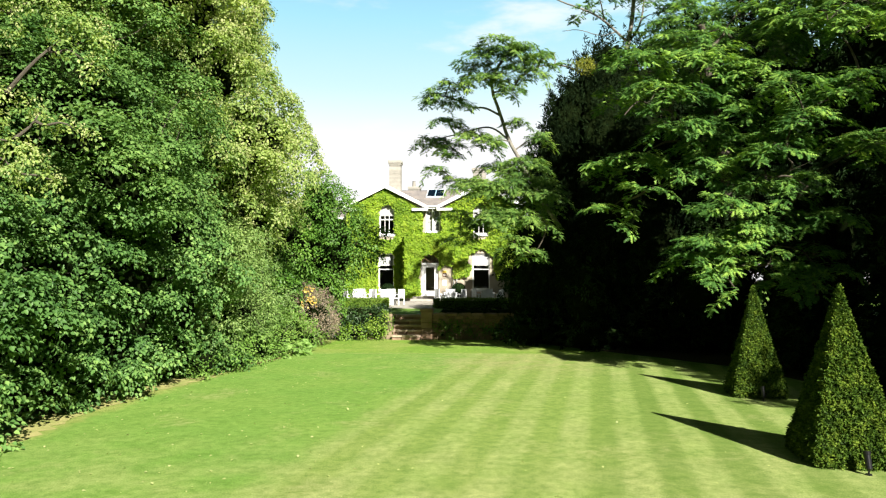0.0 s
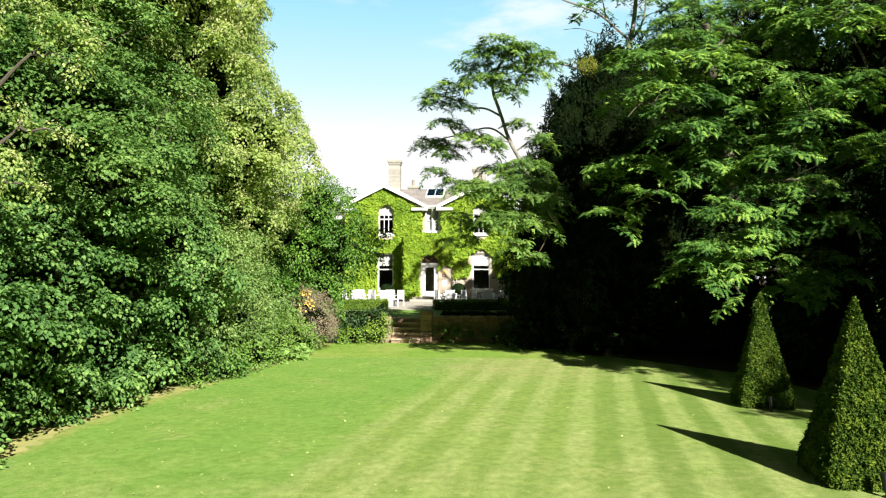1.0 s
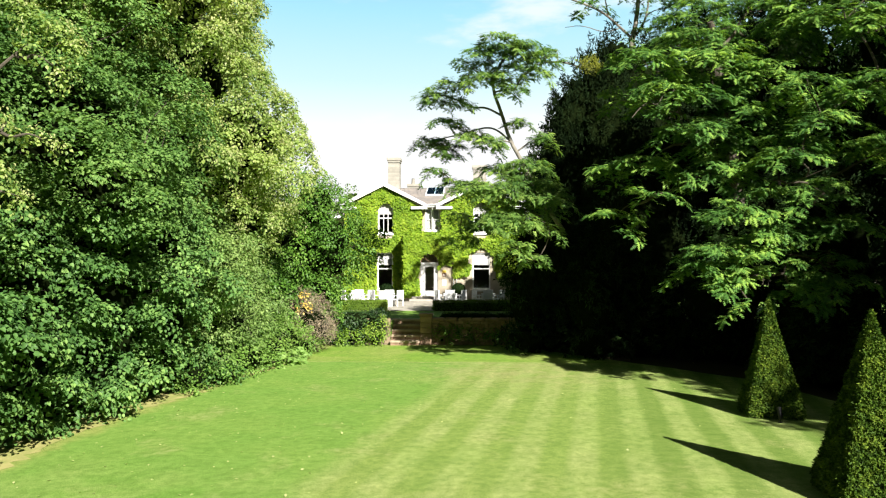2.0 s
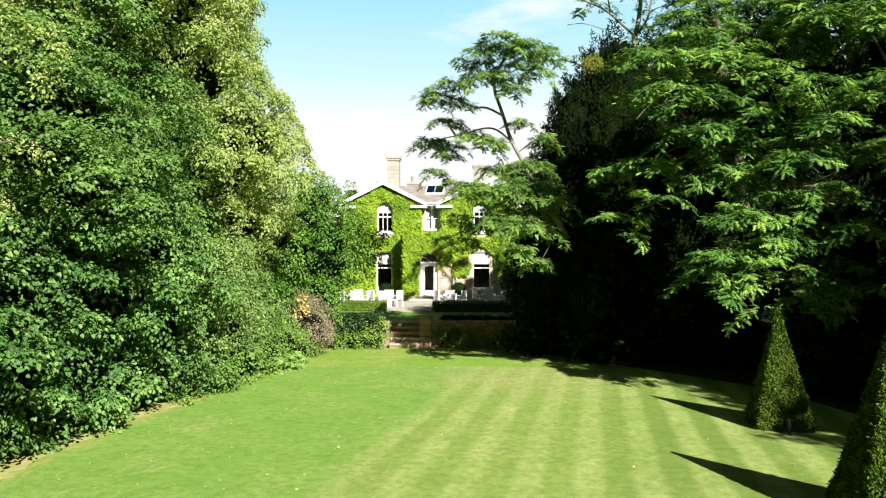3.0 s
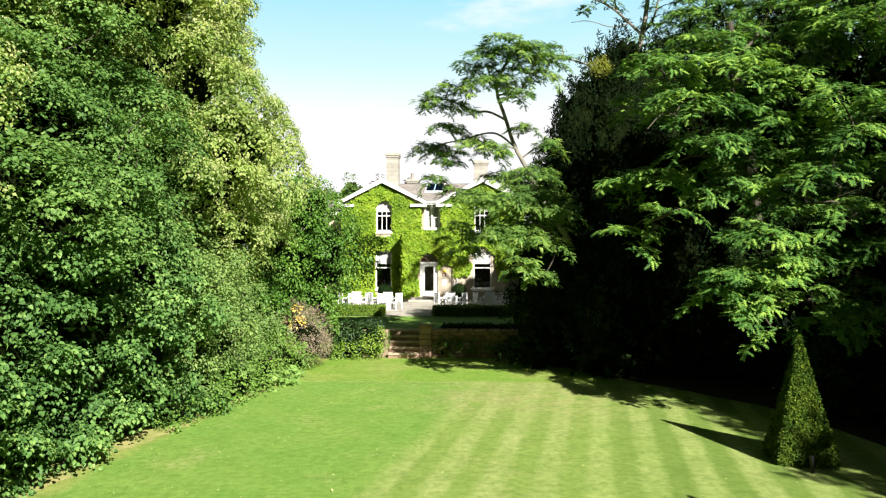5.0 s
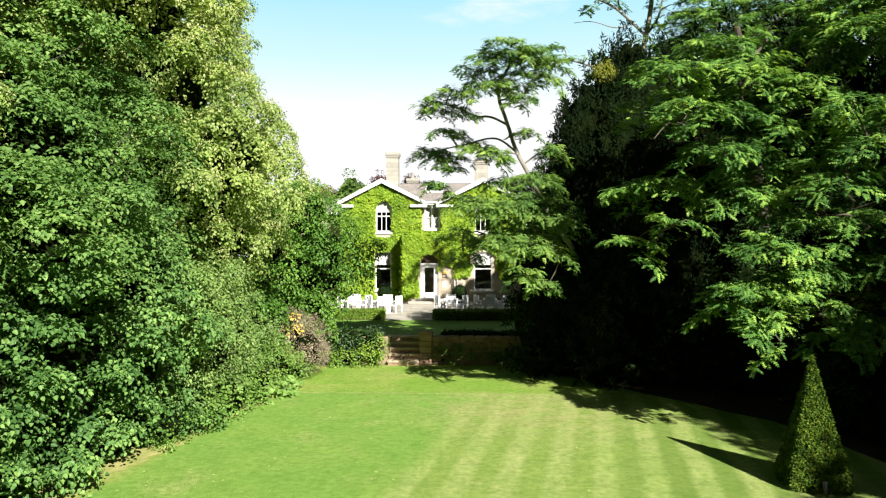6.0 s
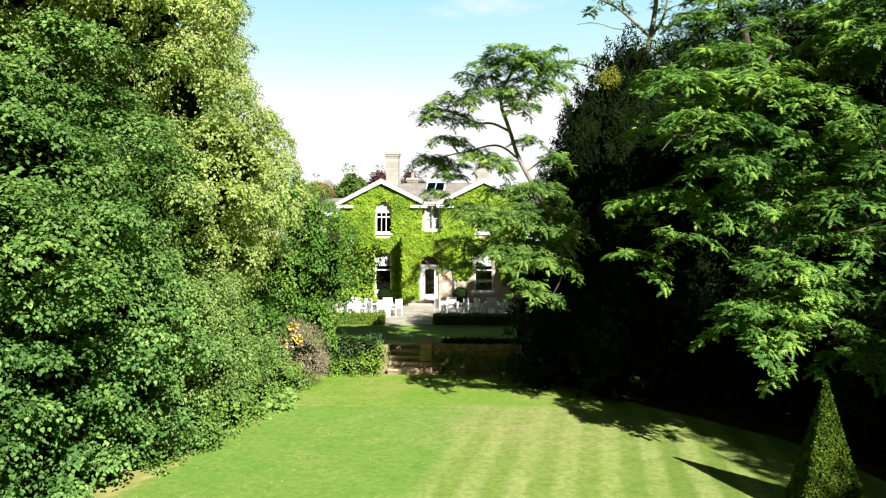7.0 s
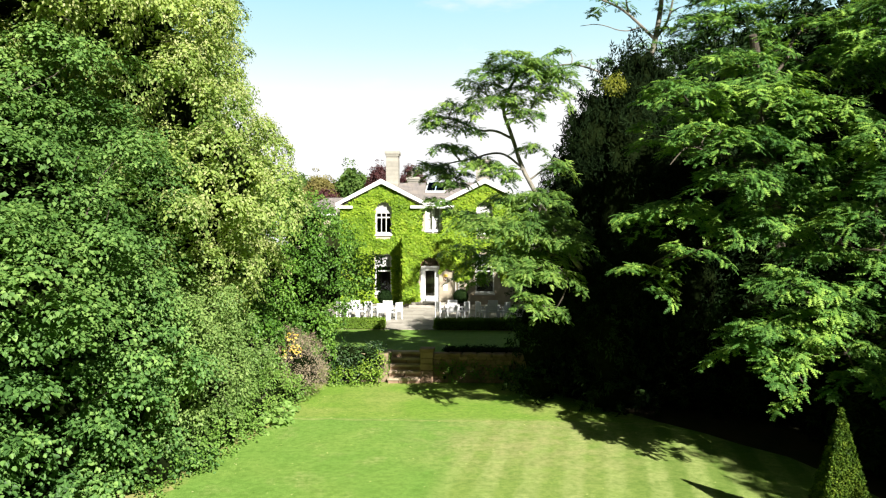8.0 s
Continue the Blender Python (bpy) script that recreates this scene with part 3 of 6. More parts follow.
def feathery_tree(name, label, category, base, trunk, lobes, seed, density=1.5, count=50, leaf=0.25, radius=0.55, girth=0.2, face=(0, 0, 0), bark=None, twig_share=0.3, pairs=4, within=0.5, mat=None, more_limbs=(), gap=0.3, droop=0.4, below=0.4, solid_share=0.0):
    """A tree with level fern-like sprays of compound leaves, open enough to see its branches."""
    rng = np.random.default_rng(seed)
    tree = thing(name, label, category, base)
    where, out = pads(lobes, density, rng, face, below, 0.3, 0.5, gap)
    core = filling(lobes, within, rng, 0.75)
    where, out = np.concatenate([where, core]), np.concatenate([out, unit(rng.normal(size=core.shape))])
    wood(base, trunk, lobes, girth, rng, bark or M_BARK, tree, where[rng.random(len(where)) < twig_share], more_limbs)
    if solid_share:
        shade_core(lobes, solid_share, base, tree, rng)
    p, f, a = fans(where, out, count, radius, droop, rng)
    size = leaf * rng.uniform(0.65, 1.25, len(p))
    p, f, a, size = above(p, f, a, size)
    part("crown", feather_mesh("crown", p, f, a, size, pairs, base), mat or L_LOCUST, tree)
    return tree


def conifer(name, label, base, lobes, seed, density=7.0, count=16, leaf=0.16, upright=0.7, mat=None, category="tree", trunk_top=None, girth=0.18, inner=6.0, face=(0, 0, 0), plume=0.35, heart=0.62, slim=0.25):
    """A dark yew or cypress: many short narrow sprigs that stand or droop."""
    rng = np.random.default_rng(seed)
    tree = thing(name, label, category, base)
    where, out = pads(lobes, density, rng, face, 0.6, 0.35, 0.7)
    top = trunk_top or tuple(lobes[0][:3])
    wood(base, [base, tuple((np.array(base) + np.array(top)) / 2), top], lobes, girth, rng, M_BARK, tree)
    shade_core(lobes, heart, base, tree, rng)
    n = len(where)
    # each place carries a plume: sprigs set along a short shoot that rises or droops
    shoot = unit(out * 0.7 + np.array((0, 0, upright)) + rng.normal(0, 0.25, out.shape)) * rng.uniform(0.5, 1.4, (n, 1)) * plume
    step = rng.random((n * count, 1))
    p = np.repeat(where, count, 0) + np.repeat(shoot, count, 0) * (step - 0.3) + rng.normal(0, 0.28 * plume, (n * count, 3)) * (1.05 - step)
    o = np.repeat(out, count, 0)
    f = o + rng.normal(0, 0.5, p.shape)
    a = o * 0.5 + np.repeat(unit(shoot), count, 0) + rng.normal(0, 0.4, p.shape)
    core = filling(lobes, inner, rng, 0.88)
    m = len(core)
    p, f, a = np.concatenate([p, core]), np.concatenate([f, rng.normal(size=(m, 3))]), np.concatenate([a, rng.normal(size=(m, 3))])
    size = leaf * np.concatenate([rng.uniform(0.6, 1.5, n * count), rng.uniform(1.2, 2.0, m)])
    wide = np.concatenate([np.full(n * count, slim), np.full(m, 0.8)])
    p, f, a, size, wide = above(p, f, a, size, wide)
    part("crown", leaf_mesh("crown", p, f, a, size, wide, 0.1, base), mat or L_YEW, tree)
    return tree


def leaves_on_box(x0, x1, y0, y1, z0, z1, n, leaf, rng, rough=0.03):
    """Places and ways of leaves over the top and sides of a clipped hedge."""
    wx, wy, wz = x1 - x0, y1 - y0, z1 - z0
    areas = np.array([wx * wy, wx * wz, wx * wz, wy * wz, wy * wz])
    which = rng.choice(5, n, p=areas / areas.sum())
    u, v = rng.random(n), rng.random(n)
    p, o = np.zeros((n, 3)), np.zeros((n, 3))
    for k in range(5):
        s = which == k
        c = s.sum()
        if k == 0:
            p[s], o[s] = np.stack([x0 + u[s] * wx, y0 + v[s] * wy, np.full(c, z1)], 1), (0, 0, 1)
        elif k < 3:
            p[s], o[s] = np.stack([x0 + u[s] * wx, np.full(c, (y0, y1)[k - 1]), z0 + v[s] * wz], 1), (0, (-1, 1)[k - 1], 0)
        else:
            p[s], o[s] = np.stack([np.full(c, (x0, x1)[k - 3]), y0 + u[s] * wy, z0 + v[s] * wz], 1), ((-1, 1)[k - 3], 0, 0)
    swell = np.array([noise.noise(Vector(q * 2.5)) for q in p])
    p = p + o * (swell[:, None] * rough * 2 + rng.normal(0, rough, (n, 1)))
    f = o + rng.normal(0, 0.55, (n, 3))
    a = rng.normal(size=(n, 3)) + o * 0.5 + np.array((0, 0, 0.5))
    return p, f, a, leaf * rng.uniform(0.6, 1.3, n)


def hedge(name, label, x0, x1, y0, y1, z0, z1, n, leaf, mat, seed, rough=0.03):
    rng = np.random.default_rng(seed)
    base = ((x0 + x1) / 2, (y0 + y1) / 2, z0)
    ob = thing(name, label, "hedge", base)
    d = rough + 0.05
    bm = box(x0 + d - base[0], x1 - d - base[0], y0 + d - base[1], y1 - d - base[1], 0.0, z1 - z0 - d, 0.03)
    part("shade_core", bm, M_PAINTED_SHADE, ob)
    part("leaves", leaf_mesh("leaves", *leaves_on_box(x0, x1, y0, y1, z0 + 0.03, z1, n, leaf, rng, rough), 0.65, 0.15, base), mat, ob)
    return ob




# ---- ground, lawn, terrace ----
def sheet(points, z):
    bm = bmesh.new()
    bm.faces.new([bm.verts.new((x, y, z)) for x, y in points])
    return bm


setting("ground", sheet([(-700, -700), (700, -700), (700, 700), (-700, 700)], -0.03), M_SOIL, "bare soil and leaf litter, darkened for the shade under the trees", "ground")
# Right edge runs where the deep shade begins; dark soil paints it beyond.
LAWN_EDGE = [(-6.5, -12.0), (-6.9, 6.0), (-7.15, 10.9), (-7.35, 13.0), (-7.3, 15.5), (-6.95, 17.6), (-6.7, 20.5), (-6.2, 23.0), (-5.95, 26.0), (-6.3, 29.6),
             (-2.0, 29.6), (1.6, 29.6), (2.5, 28.5), (3.4, 27.2), (4.7, 25.6), (5.4, 24.5), (6.5, 23.2), (7.1, 22.2), (7.9, 21.2), (8.4, 19.6), (8.9, 17.0), (9.4, 10.0), (9.5, 3.0), (9.0, -12.0)]
setting("lawn", sheet(LAWN_EDGE, 0.0), M_LAWN, "sunlit mown lawn with pale mower stripes", "lawn")


def edge_strip():
    """A worn strip of dry earth between the lawn and the shrubs."""
    rng = np.random.default_rng(5)
    line = LAWN_EDGE[1:9]
    bm = bmesh.new()
    inner, outer = [], []
    for (x0, y0), (x1, y1) in zip(line, line[1:]):
        for k in range(10):
            f = k / 10
            x, y = x0 + (x1 - x0) * f, y0 + (y1 - y0) * f
            inner.append(bm.verts.new((x + 0.08 + abs(rng.normal(0, 0.16)), y, 0.005)))
            outer.append(bm.verts.new((x - 1.2, y, 0.006)))
    for i in range(len(inner) - 1):
        bm.faces.new((outer[i], inner[i], inner[i + 1], outer[i + 1]))
    return bm


setting("bed_edge", edge_strip(), M_EARTH, "worn dry earth along the lawn's edge", "ground")
setting("drive", sheet([(11.5, -12), (15.5, -12), (16.5, 16), (12.4, 16)], -0.02), M_TARMAC, "dark tarmac drive in the shade of the trees", "road")

WALL_Y, UP = 29.6, 0.98
STEP_X0, STEP_X1 = -3.35, -2.1
upper = bmesh.new()
block(upper, -70, STEP_X0, WALL_Y + 0.3, 110, -0.5, UP)
block(upper, STEP_X1, 70, WALL_Y + 0.3, 110, -0.5, UP)
block(upper, STEP_X0, STEP_X1, WALL_Y + 1.35, 110, -0.5, UP)
setting("upper_lawn", upper, M_UPPER, "raised lawn in dappled shade before the house", "lawn")

# retaining wall: a mortar core, with the stones of its face as pieces
core = bmesh.new()
block(core, -9.5, STEP_X0 - 0.02, WALL_Y + 0.06, WALL_Y + 0.30, -0.2, 1.08)
block(core, STEP_X1 + 0.02, 5.5, WALL_Y + 0.06, WALL_Y + 0.30, -0.2, 1.08)
block(core, STEP_X0 - 0.3, STEP_X0 - 0.02, WALL_Y + 0.3, WALL_Y + 1.6, -0.2, 1.0)
block(core, STEP_X1 + 0.02, STEP_X1 + 0.3, WALL_Y + 0.3, WALL_Y + 1.6, -0.2, 1.0)
retaining_wall = setting("wall_garden", core, M_MORTAR, "low old rubble-stone retaining wall below the upper lawn", "wall")


def stone_mesh(seed, uneven=0.055, worn=0.12):
    rng = np.random.default_rng(seed)
    bm = bmesh.new()
    bmesh.ops.create_cube(bm, size=1.0)
    bmesh.ops.bevel(bm, geom=bm.edges[:], offset=worn, segments=1, affect="EDGES")
    for v in bm.verts:
        v.co += Vector(rng.normal(0, uneven, 3))
    me = bpy.data.meshes.new("stone")
    bm.to_mesh(me)
    bm.free()
    me.materials.append(M_STONE)
    return me


STONES = [stone_mesh(100 + i) for i in range(8)]
TREADS = [stone_mesh(120 + i, 0.014, 0.04) for i in range(3)]


def lay_stone(parent, x0, x1, y0, y1, z0, z1, rng, name="stone", shapes=STONES):
    ob = new(name, shapes[int(rng.integers(len(shapes)))])
    ob.location = ((x0 + x1) / 2, (y0 + y1) / 2, (z0 + z1) / 2)
    ob.scale = (x1 - x0, y1 - y0, z1 - z0)
    ob.parent = parent
    return ob


def lay_wall(parent, x0, x1, y0, z0, z1, rng, course=(0.13, 0.24), length=(0.14, 0.36)):
    z = z0
    while z < z1 - 0.05:
        h = min(rng.uniform(*course), z1 - z)
        if z1 - z - h < 0.08:
            h = z1 - z
        x = x0
        while x < x1 - 0.03:
            w = min(rng.uniform(*length), x1 - x)
            if x1 - x - w < 0.12:
                w = x1 - x
            proud = rng.uniform(-0.015, 0.03)
            lay_stone(parent, x + 0.008, x + w - 0.008, y0 - proud, y0 + 0.2, z + 0.007, z + h - 0.007, rng)
            x += w
        z += h


masonry = np.random.default_rng(11)
lay_wall(retaining_wall, -1.62, 3.4, WALL_Y, 0.0, 1.0, masonry)
for i in range(9):  # coping stones
    lay_stone(retaining_wall, -1.62 + i * 0.56, -1.62 + (i + 1) * 0.56 - 0.015, WALL_Y - 0.06, WALL_Y + 0.36, 1.0, 1.13, masonry, "coping_stone")

for i, x in enumerate((-1.25, -0.55, 0.9, 2.0)):  # drain holes: near-black blocks paint the dark inside
    part("weep_hole", box(x, x + 0.11, WALL_Y - 0.035, WALL_Y + 0.02, 0.16 + 0.35 * (i % 2), 0.25 + 0.35 * (i % 2)), M_PAINTED_SHADE, retaining_wall, "drain hole as a block in painted near-black shade")

pier = thing("gate_pier", "square stone pier with a flat cap beside the garden steps", "pier", (-1.86, WALL_Y + 0.15, 0.0))
z = 0.0
for h in (0.26, 0.22, 0.25, 0.2, 0.24):
    lay_stone(pier, -0.24, 0.24, -0.26, 0.26, z + 0.004, z + h - 0.004, masonry, "block", TREADS)
    z += h
lay_stone(pier, -0.27, 0.27, -0.3, 0.3, z, z + 0.14, masonry, "cap", TREADS)

steps = thing("garden_steps", "worn stone garden steps up through the retaining wall", "steps", (-2.72, WALL_Y + 0.5, 0.0), "", "structure")
for i in range(5):
    y0 = WALL_Y - 0.25 + 0.32 * i
    n = 2 if i % 2 else 3
    for k in range(n):
        w = (STEP_X1 - STEP_X0) / n
        a = STEP_X0 + w * k + 2.72
        lay_stone(steps, a + 0.004, a + w - 0.004, y0 - WALL_Y - 0.5 + 0.03, WALL_Y + 1.5 - WALL_Y - 0.5, 0.2 * i - 0.02, 0.2 * i + 0.12, masonry, "riser_stone", TREADS)
    lay_stone(steps, STEP_X0 + 2.72, STEP_X1 + 2.72, y0 - WALL_Y - 0.5, y0 + 0.42 - WALL_Y - 0.5, 0.2 * i + 0.115, 0.2 * (i + 1), masonry, "tread", TREADS).material_slots[0].link = "OBJECT"

for ob in steps.children:
    if ob.name.startswith("tread"):
        ob.material_slots[0].material = M_TREAD

# terrace of stone flags
TERRACE = UP + 0.03
terrace = setting("terrace", box(-9.6, 4.4, 37.3, 50.6, UP - 0.2, UP + 0.004), M_MORTAR, "stone-flagged terrace and path before the house door", "pavement")
FLAG = bpy.data.meshes.new("flag")
bm = bmesh.new()
bmesh.ops.create_cube(bm, size=1.0)
bmesh.ops.bevel(bm, geom=bm.edges[:], offset=0.02, segments=1, affect="EDGES")
bm.to_mesh(FLAG)
bm.free()
FLAG.materials.append(M_FLAG)


def lay_flags(x0, x1, y0, y1, wide, deep, rng):
    y = y0
    while y < y1 - 0.05:
        d = min(rng.uniform(*deep), y1 - y)
        x = x0
        while x < x1 - 0.05:
            w = min(rng.uniform(*wide), x1 - x)
            if x1 - x - w < 0.2:
                w = x1 - x
            ob = new("flagstone", FLAG)
            ob.location = (x + w / 2, y + d / 2, TERRACE - 0.02 + rng.uniform(-0.003, 0.003))
            ob.scale = (w - 0.014, d - 0.014, 0.04)
            ob.parent = terrace
            x += w
        y += d


lay_flags(-4.6, -2.1, 37.3, 48.1, (0.5, 0.95), (0.55, 0.8), masonry)
lay_flags(-9.5, -4.6, 38.4, 50.4, (0.8, 1.2), (0.8, 1.1), masonry)
lay_flags(-2.1, 4.2, 38.4, 50.4, (0.8, 1.2), (0.8, 1.1), masonry)

# ---- house ----
FRONT, RECESS, PORCH = 50.55, 50.95, 48.5
HOUSE_AT = (-3.0, 53.0, 1.0)
house = thing("house", "two-storey villa covered in bright green creeper with white gables", "house", HOUSE_AT)
BACK = tuple(-c for c in HOUSE_AT)


def on_house(name, made, mat, label="", parent=None, kind=""):
    return part(name, made, mat, parent or house, label, BACK if parent is None else None, kind)


def panels(bm, x0, x1, z0, z1, y0, y1, holes):
    """A wall of thickness y0 to y1 with rectangular openings (x0, x1, z0, z1) right through it."""
    xs = sorted({x0, x1, *[h[0] for h in holes], *[h[1] for h in holes]})
    zs = sorted({z0, z1, *[h[2] for h in holes], *[h[3] for h in holes]})
    for a, b in zip(xs, xs[1:]):
        for c, d in zip(zs, zs[1:]):
            x, z = (a + b) / 2, (c + d) / 2
            if x0 <= x <= x1 and z0 <= z <= z1 and not any(h[0] < x < h[1] and h[2] < z < h[3] for h in holes):
                block(bm, a, b, y0, y1, c, d)
    return bm


def prism(bm, outline, y0, y1):
    """A shape in x and z drawn out from y0 to y1."""
    near = [bm.verts.new((x, y0, z)) for x, z in outline]
    far = [bm.verts.new((x, y1, z)) for x, z in outline]
    bm.faces.new(near)
    bm.faces.new(far[::-1])
    for i in range(len(outline)):
        j = (i + 1) % len(outline)
        bm.faces.new((near[j], near[i], far[i], far[j]))
    return bm


def arc(xc, zc, r, a0, a1, n):
    return [(xc + r * math.cos(radians(a0 + (a1 - a0) * i / n)), zc + r * math.sin(radians(a0 + (a1 - a0) * i / n))) for i in range(n + 1)]


def spandrels(bm, xc, r, spring, y0, y1):
    """Fills the corners of an opening above its arch."""
    for s in (-1, 1):
        curve = [(xc + s * r * math.cos(radians(a)), spring + r * math.sin(radians(a))) for a in range(0, 91, 10)]
        for (xa, za), (xb, zb) in zip(curve, curve[1:]):
            prism(bm, [(xa, za), (xb, zb), (xb, spring + r), (xa, spring + r)], y0, y1)


def ring(bm, xc, zc, r0, r1, y0, y1, n=14):
    inner, outer = arc(xc, zc, r0, 0, 180, n), arc(xc, zc, r1, 0, 180, n)
    for i in range(n):
        prism(bm, [inner[i], outer[i], outer[i + 1], inner[i + 1]], y0, y1)
    return bm


GABLES = [(-9.35, -3.85, -6.6), (-2.35, 3.35, 0.5)]
EAVE, PEAK, FLOOR = 7.85, 9.5, 1.37
LEFT_LOW, LEFT_HIGH = (-7.1, -5.95, 1.78, 4.45), (-7.05, -5.93, 5.85, 8.05)
RIGHT_LOW, RIGHT_HIGH = (-0.15, 1.12, 1.78, 4.45), (-0.08, 1.04, 5.85, 8.05)
MID = (-3.62, -2.58, 6.1, 7.68)

for (x0, x1, xm), lowest, highest in zip(GABLES, (LEFT_LOW, RIGHT_LOW), (LEFT_HIGH, RIGHT_HIGH)):
    bm = panels(bmesh.new(), x0, x1, UP - 0.2, EAVE, FRONT, FRONT + 0.35, [lowest, (*highest[:3], EAVE)])
    r = (highest[1] - highest[0]) / 2
    xc, spring = (highest[0] + highest[1]) / 2, highest[3] - r
    roofline = lambda x: EAVE + (PEAK - EAVE) * (1 - abs(x - xm) / ((x1 - x0) / 2))
    prism(bm, [(x0, EAVE), (highest[0], EAVE), (highest[0], roofline(highest[0]))], FRONT, FRONT + 0.35)
    prism(bm, [(highest[1], EAVE), (x1, EAVE), (highest[1], roofline(highest[1]))], FRONT, FRONT + 0.35)
    prism(bm, [(highest[0], highest[3]), (highest[1], highest[3]), (highest[1], roofline(highest[1])), (xm, PEAK), (highest[0], roofline(highest[0]))], FRONT, FRONT + 0.35)
    spandrels(bm, xc, r, spring, FRONT, FRONT + 0.35)
    on_house("gable_wall", bm, M_ASHLAR)
bm = panels(bmesh.new(), -3.85, -2.35, UP - 0.2, EAVE, RECESS, RECESS + 0.35, [MID])
on_house("wall", bm, M_ASHLAR)
on_house("wall", box(-9.35, -9.0, FRONT + 0.35, 60, UP - 0.2, EAVE), M_ASHLAR)
on_house("wall", box(3.0, 3.35, FRONT + 0.35, 60, UP - 0.2, EAVE), M_ASHLAR)
on_house("wall", box(-9.35, 3.35, 60, 60.35, UP - 0.2, EAVE), M_ASHLAR)
# The rooms' dimness is put into these dark surfaces added behind the panes.
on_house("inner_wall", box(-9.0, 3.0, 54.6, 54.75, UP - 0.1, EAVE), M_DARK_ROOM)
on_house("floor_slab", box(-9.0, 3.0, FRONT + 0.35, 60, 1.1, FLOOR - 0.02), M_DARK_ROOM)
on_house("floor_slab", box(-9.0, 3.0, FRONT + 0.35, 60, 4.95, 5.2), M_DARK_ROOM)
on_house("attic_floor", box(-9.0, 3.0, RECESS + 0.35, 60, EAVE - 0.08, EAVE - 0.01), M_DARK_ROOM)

def pane(made, parent, name="pane"):
    ob = part(name, made, M_GLASS, parent)
    ob.visible_shadow = False
    return ob


# porch with an arched doorway
DOOR = (-3.74, -2.52, FLOOR, 4.30)
DX, DR = (DOOR[0] + DOOR[1]) / 2, (DOOR[1] - DOOR[0]) / 2
bm = panels(bmesh.new(), -4.85, -1.65, UP - 0.2, 5.45, PORCH, PORCH + 0.3, [DOOR])
spandrels(bm, DX, DR, DOOR[3] - DR, PORCH, PORCH + 0.3)
on_house("porch_wall", bm, M_ASHLAR)
on_house("porch_wall", box(-4.85, -4.6, PORCH + 0.3, FRONT, UP - 0.2, 5.45), M_ASHLAR)
on_house("porch_wall", box(-1.9, -1.65, PORCH + 0.3, FRONT, UP - 0.2, 5.45), M_ASHLAR)
on_house("porch_roof", box(-4.9, -1.6, PORCH - 0.05, RECESS, 5.45, 5.57), M_LEAD)
bm = bmesh.new()
ring(bm, DX, DOOR[3] - DR, DR, DR + 0.14, PORCH - 0.03, PORCH + 0.05)
block(bm, DOOR[0] - 0.14, DOOR[0], PORCH - 0.03, PORCH + 0.05, UP, DOOR[3] - DR)
block(bm, DOOR[1], DOOR[1] + 0.14, PORCH - 0.03, PORCH + 0.05, UP, DOOR[3] - DR)
on_house("door_surround", bm, M_ASHLAR)

door = on_house("door", box(DOOR[0], DOOR[0] + 0.12, PORCH + 0.1, PORCH + 0.2, FLOOR, 3.66), M_WHITE, "tall white part-glazed door under an arched fanlight")
bm = box(DOOR[1] - 0.12, DOOR[1], PORCH + 0.1, PORCH + 0.2, FLOOR, 3.66)
block(bm, DOOR[0], DOOR[1], PORCH + 0.08, PORCH + 0.21, 3.56, 3.70)
part("door_frame", bm, M_WHITE, door)
bm = box(DOOR[0] + 0.125, DOOR[0] + 0.30, PORCH + 0.12, PORCH + 0.17, FLOOR + 0.01, 3.55)
block(bm, DOOR[1] - 0.30, DOOR[1] - 0.125, PORCH + 0.12, PORCH + 0.17, FLOOR + 0.01, 3.55)
block(bm, DOOR[0] + 0.30, DOOR[1] - 0.30, PORCH + 0.12, PORCH + 0.17, FLOOR + 0.01, FLOOR + 0.36)
block(bm, DOOR[0] + 0.30, DOOR[1] - 0.30, PORCH + 0.12, PORCH + 0.17, 3.40, 3.55)
part("leaf", bm, M_WHITE, door)
pane(box(DOOR[0] + 0.30, DOOR[1] - 0.30, PORCH + 0.14, PORCH + 0.15, FLOOR + 0.36, 3.40), door)
part("handle", box(DOOR[0] + 0.20, DOOR[0] + 0.23, PORCH + 0.05, PORCH + 0.12, 2.3, 2.55, 0.008), M_BLACK, door, "black door handle")
fan = arc(DX, DOOR[3] - DR, DR - 0.02, 0, 180, 14)
pane(prism(bmesh.new(), fan, PORCH + 0.15, PORCH + 0.16), door, "fanlight")
bm = ring(bmesh.new(), DX, DOOR[3] - DR, DR - 0.07, DR, PORCH + 0.11, PORCH + 0.2)
for a in (45, 90, 135):
    tip = (DX + (DR - 0.05) * math.cos(radians(a)), PORCH + 0.15, DOOR[3] - DR + (DR - 0.05) * math.sin(radians(a)))
    tube(bm, [(DX, PORCH + 0.15, DOOR[3] - DR), tip], [0.018, 0.018], 6)
part("fanlight_bars", bm, M_BROWN, door)
door_steps = thing("door_steps", "two broad worn stone steps before the house door", "steps", (DX, PORCH - 0.3, TERRACE))
for i in range(2):
    part("step", box(-1.35 + 0.15 * i, 1.35 - 0.15 * i, -0.42 + 0.36 * i, 0.28, 0.0 + 0.17 * i, 0.17 * (i + 1), 0.015), M_FLAG, door_steps)
bm = box(DOOR[0] + 0.01, DOOR[1] - 0.01, PORCH - 0.01, PORCH + 0.3, TERRACE + 0.3, FLOOR, 0.008)
on_house("threshold", bm, M_FLAG)
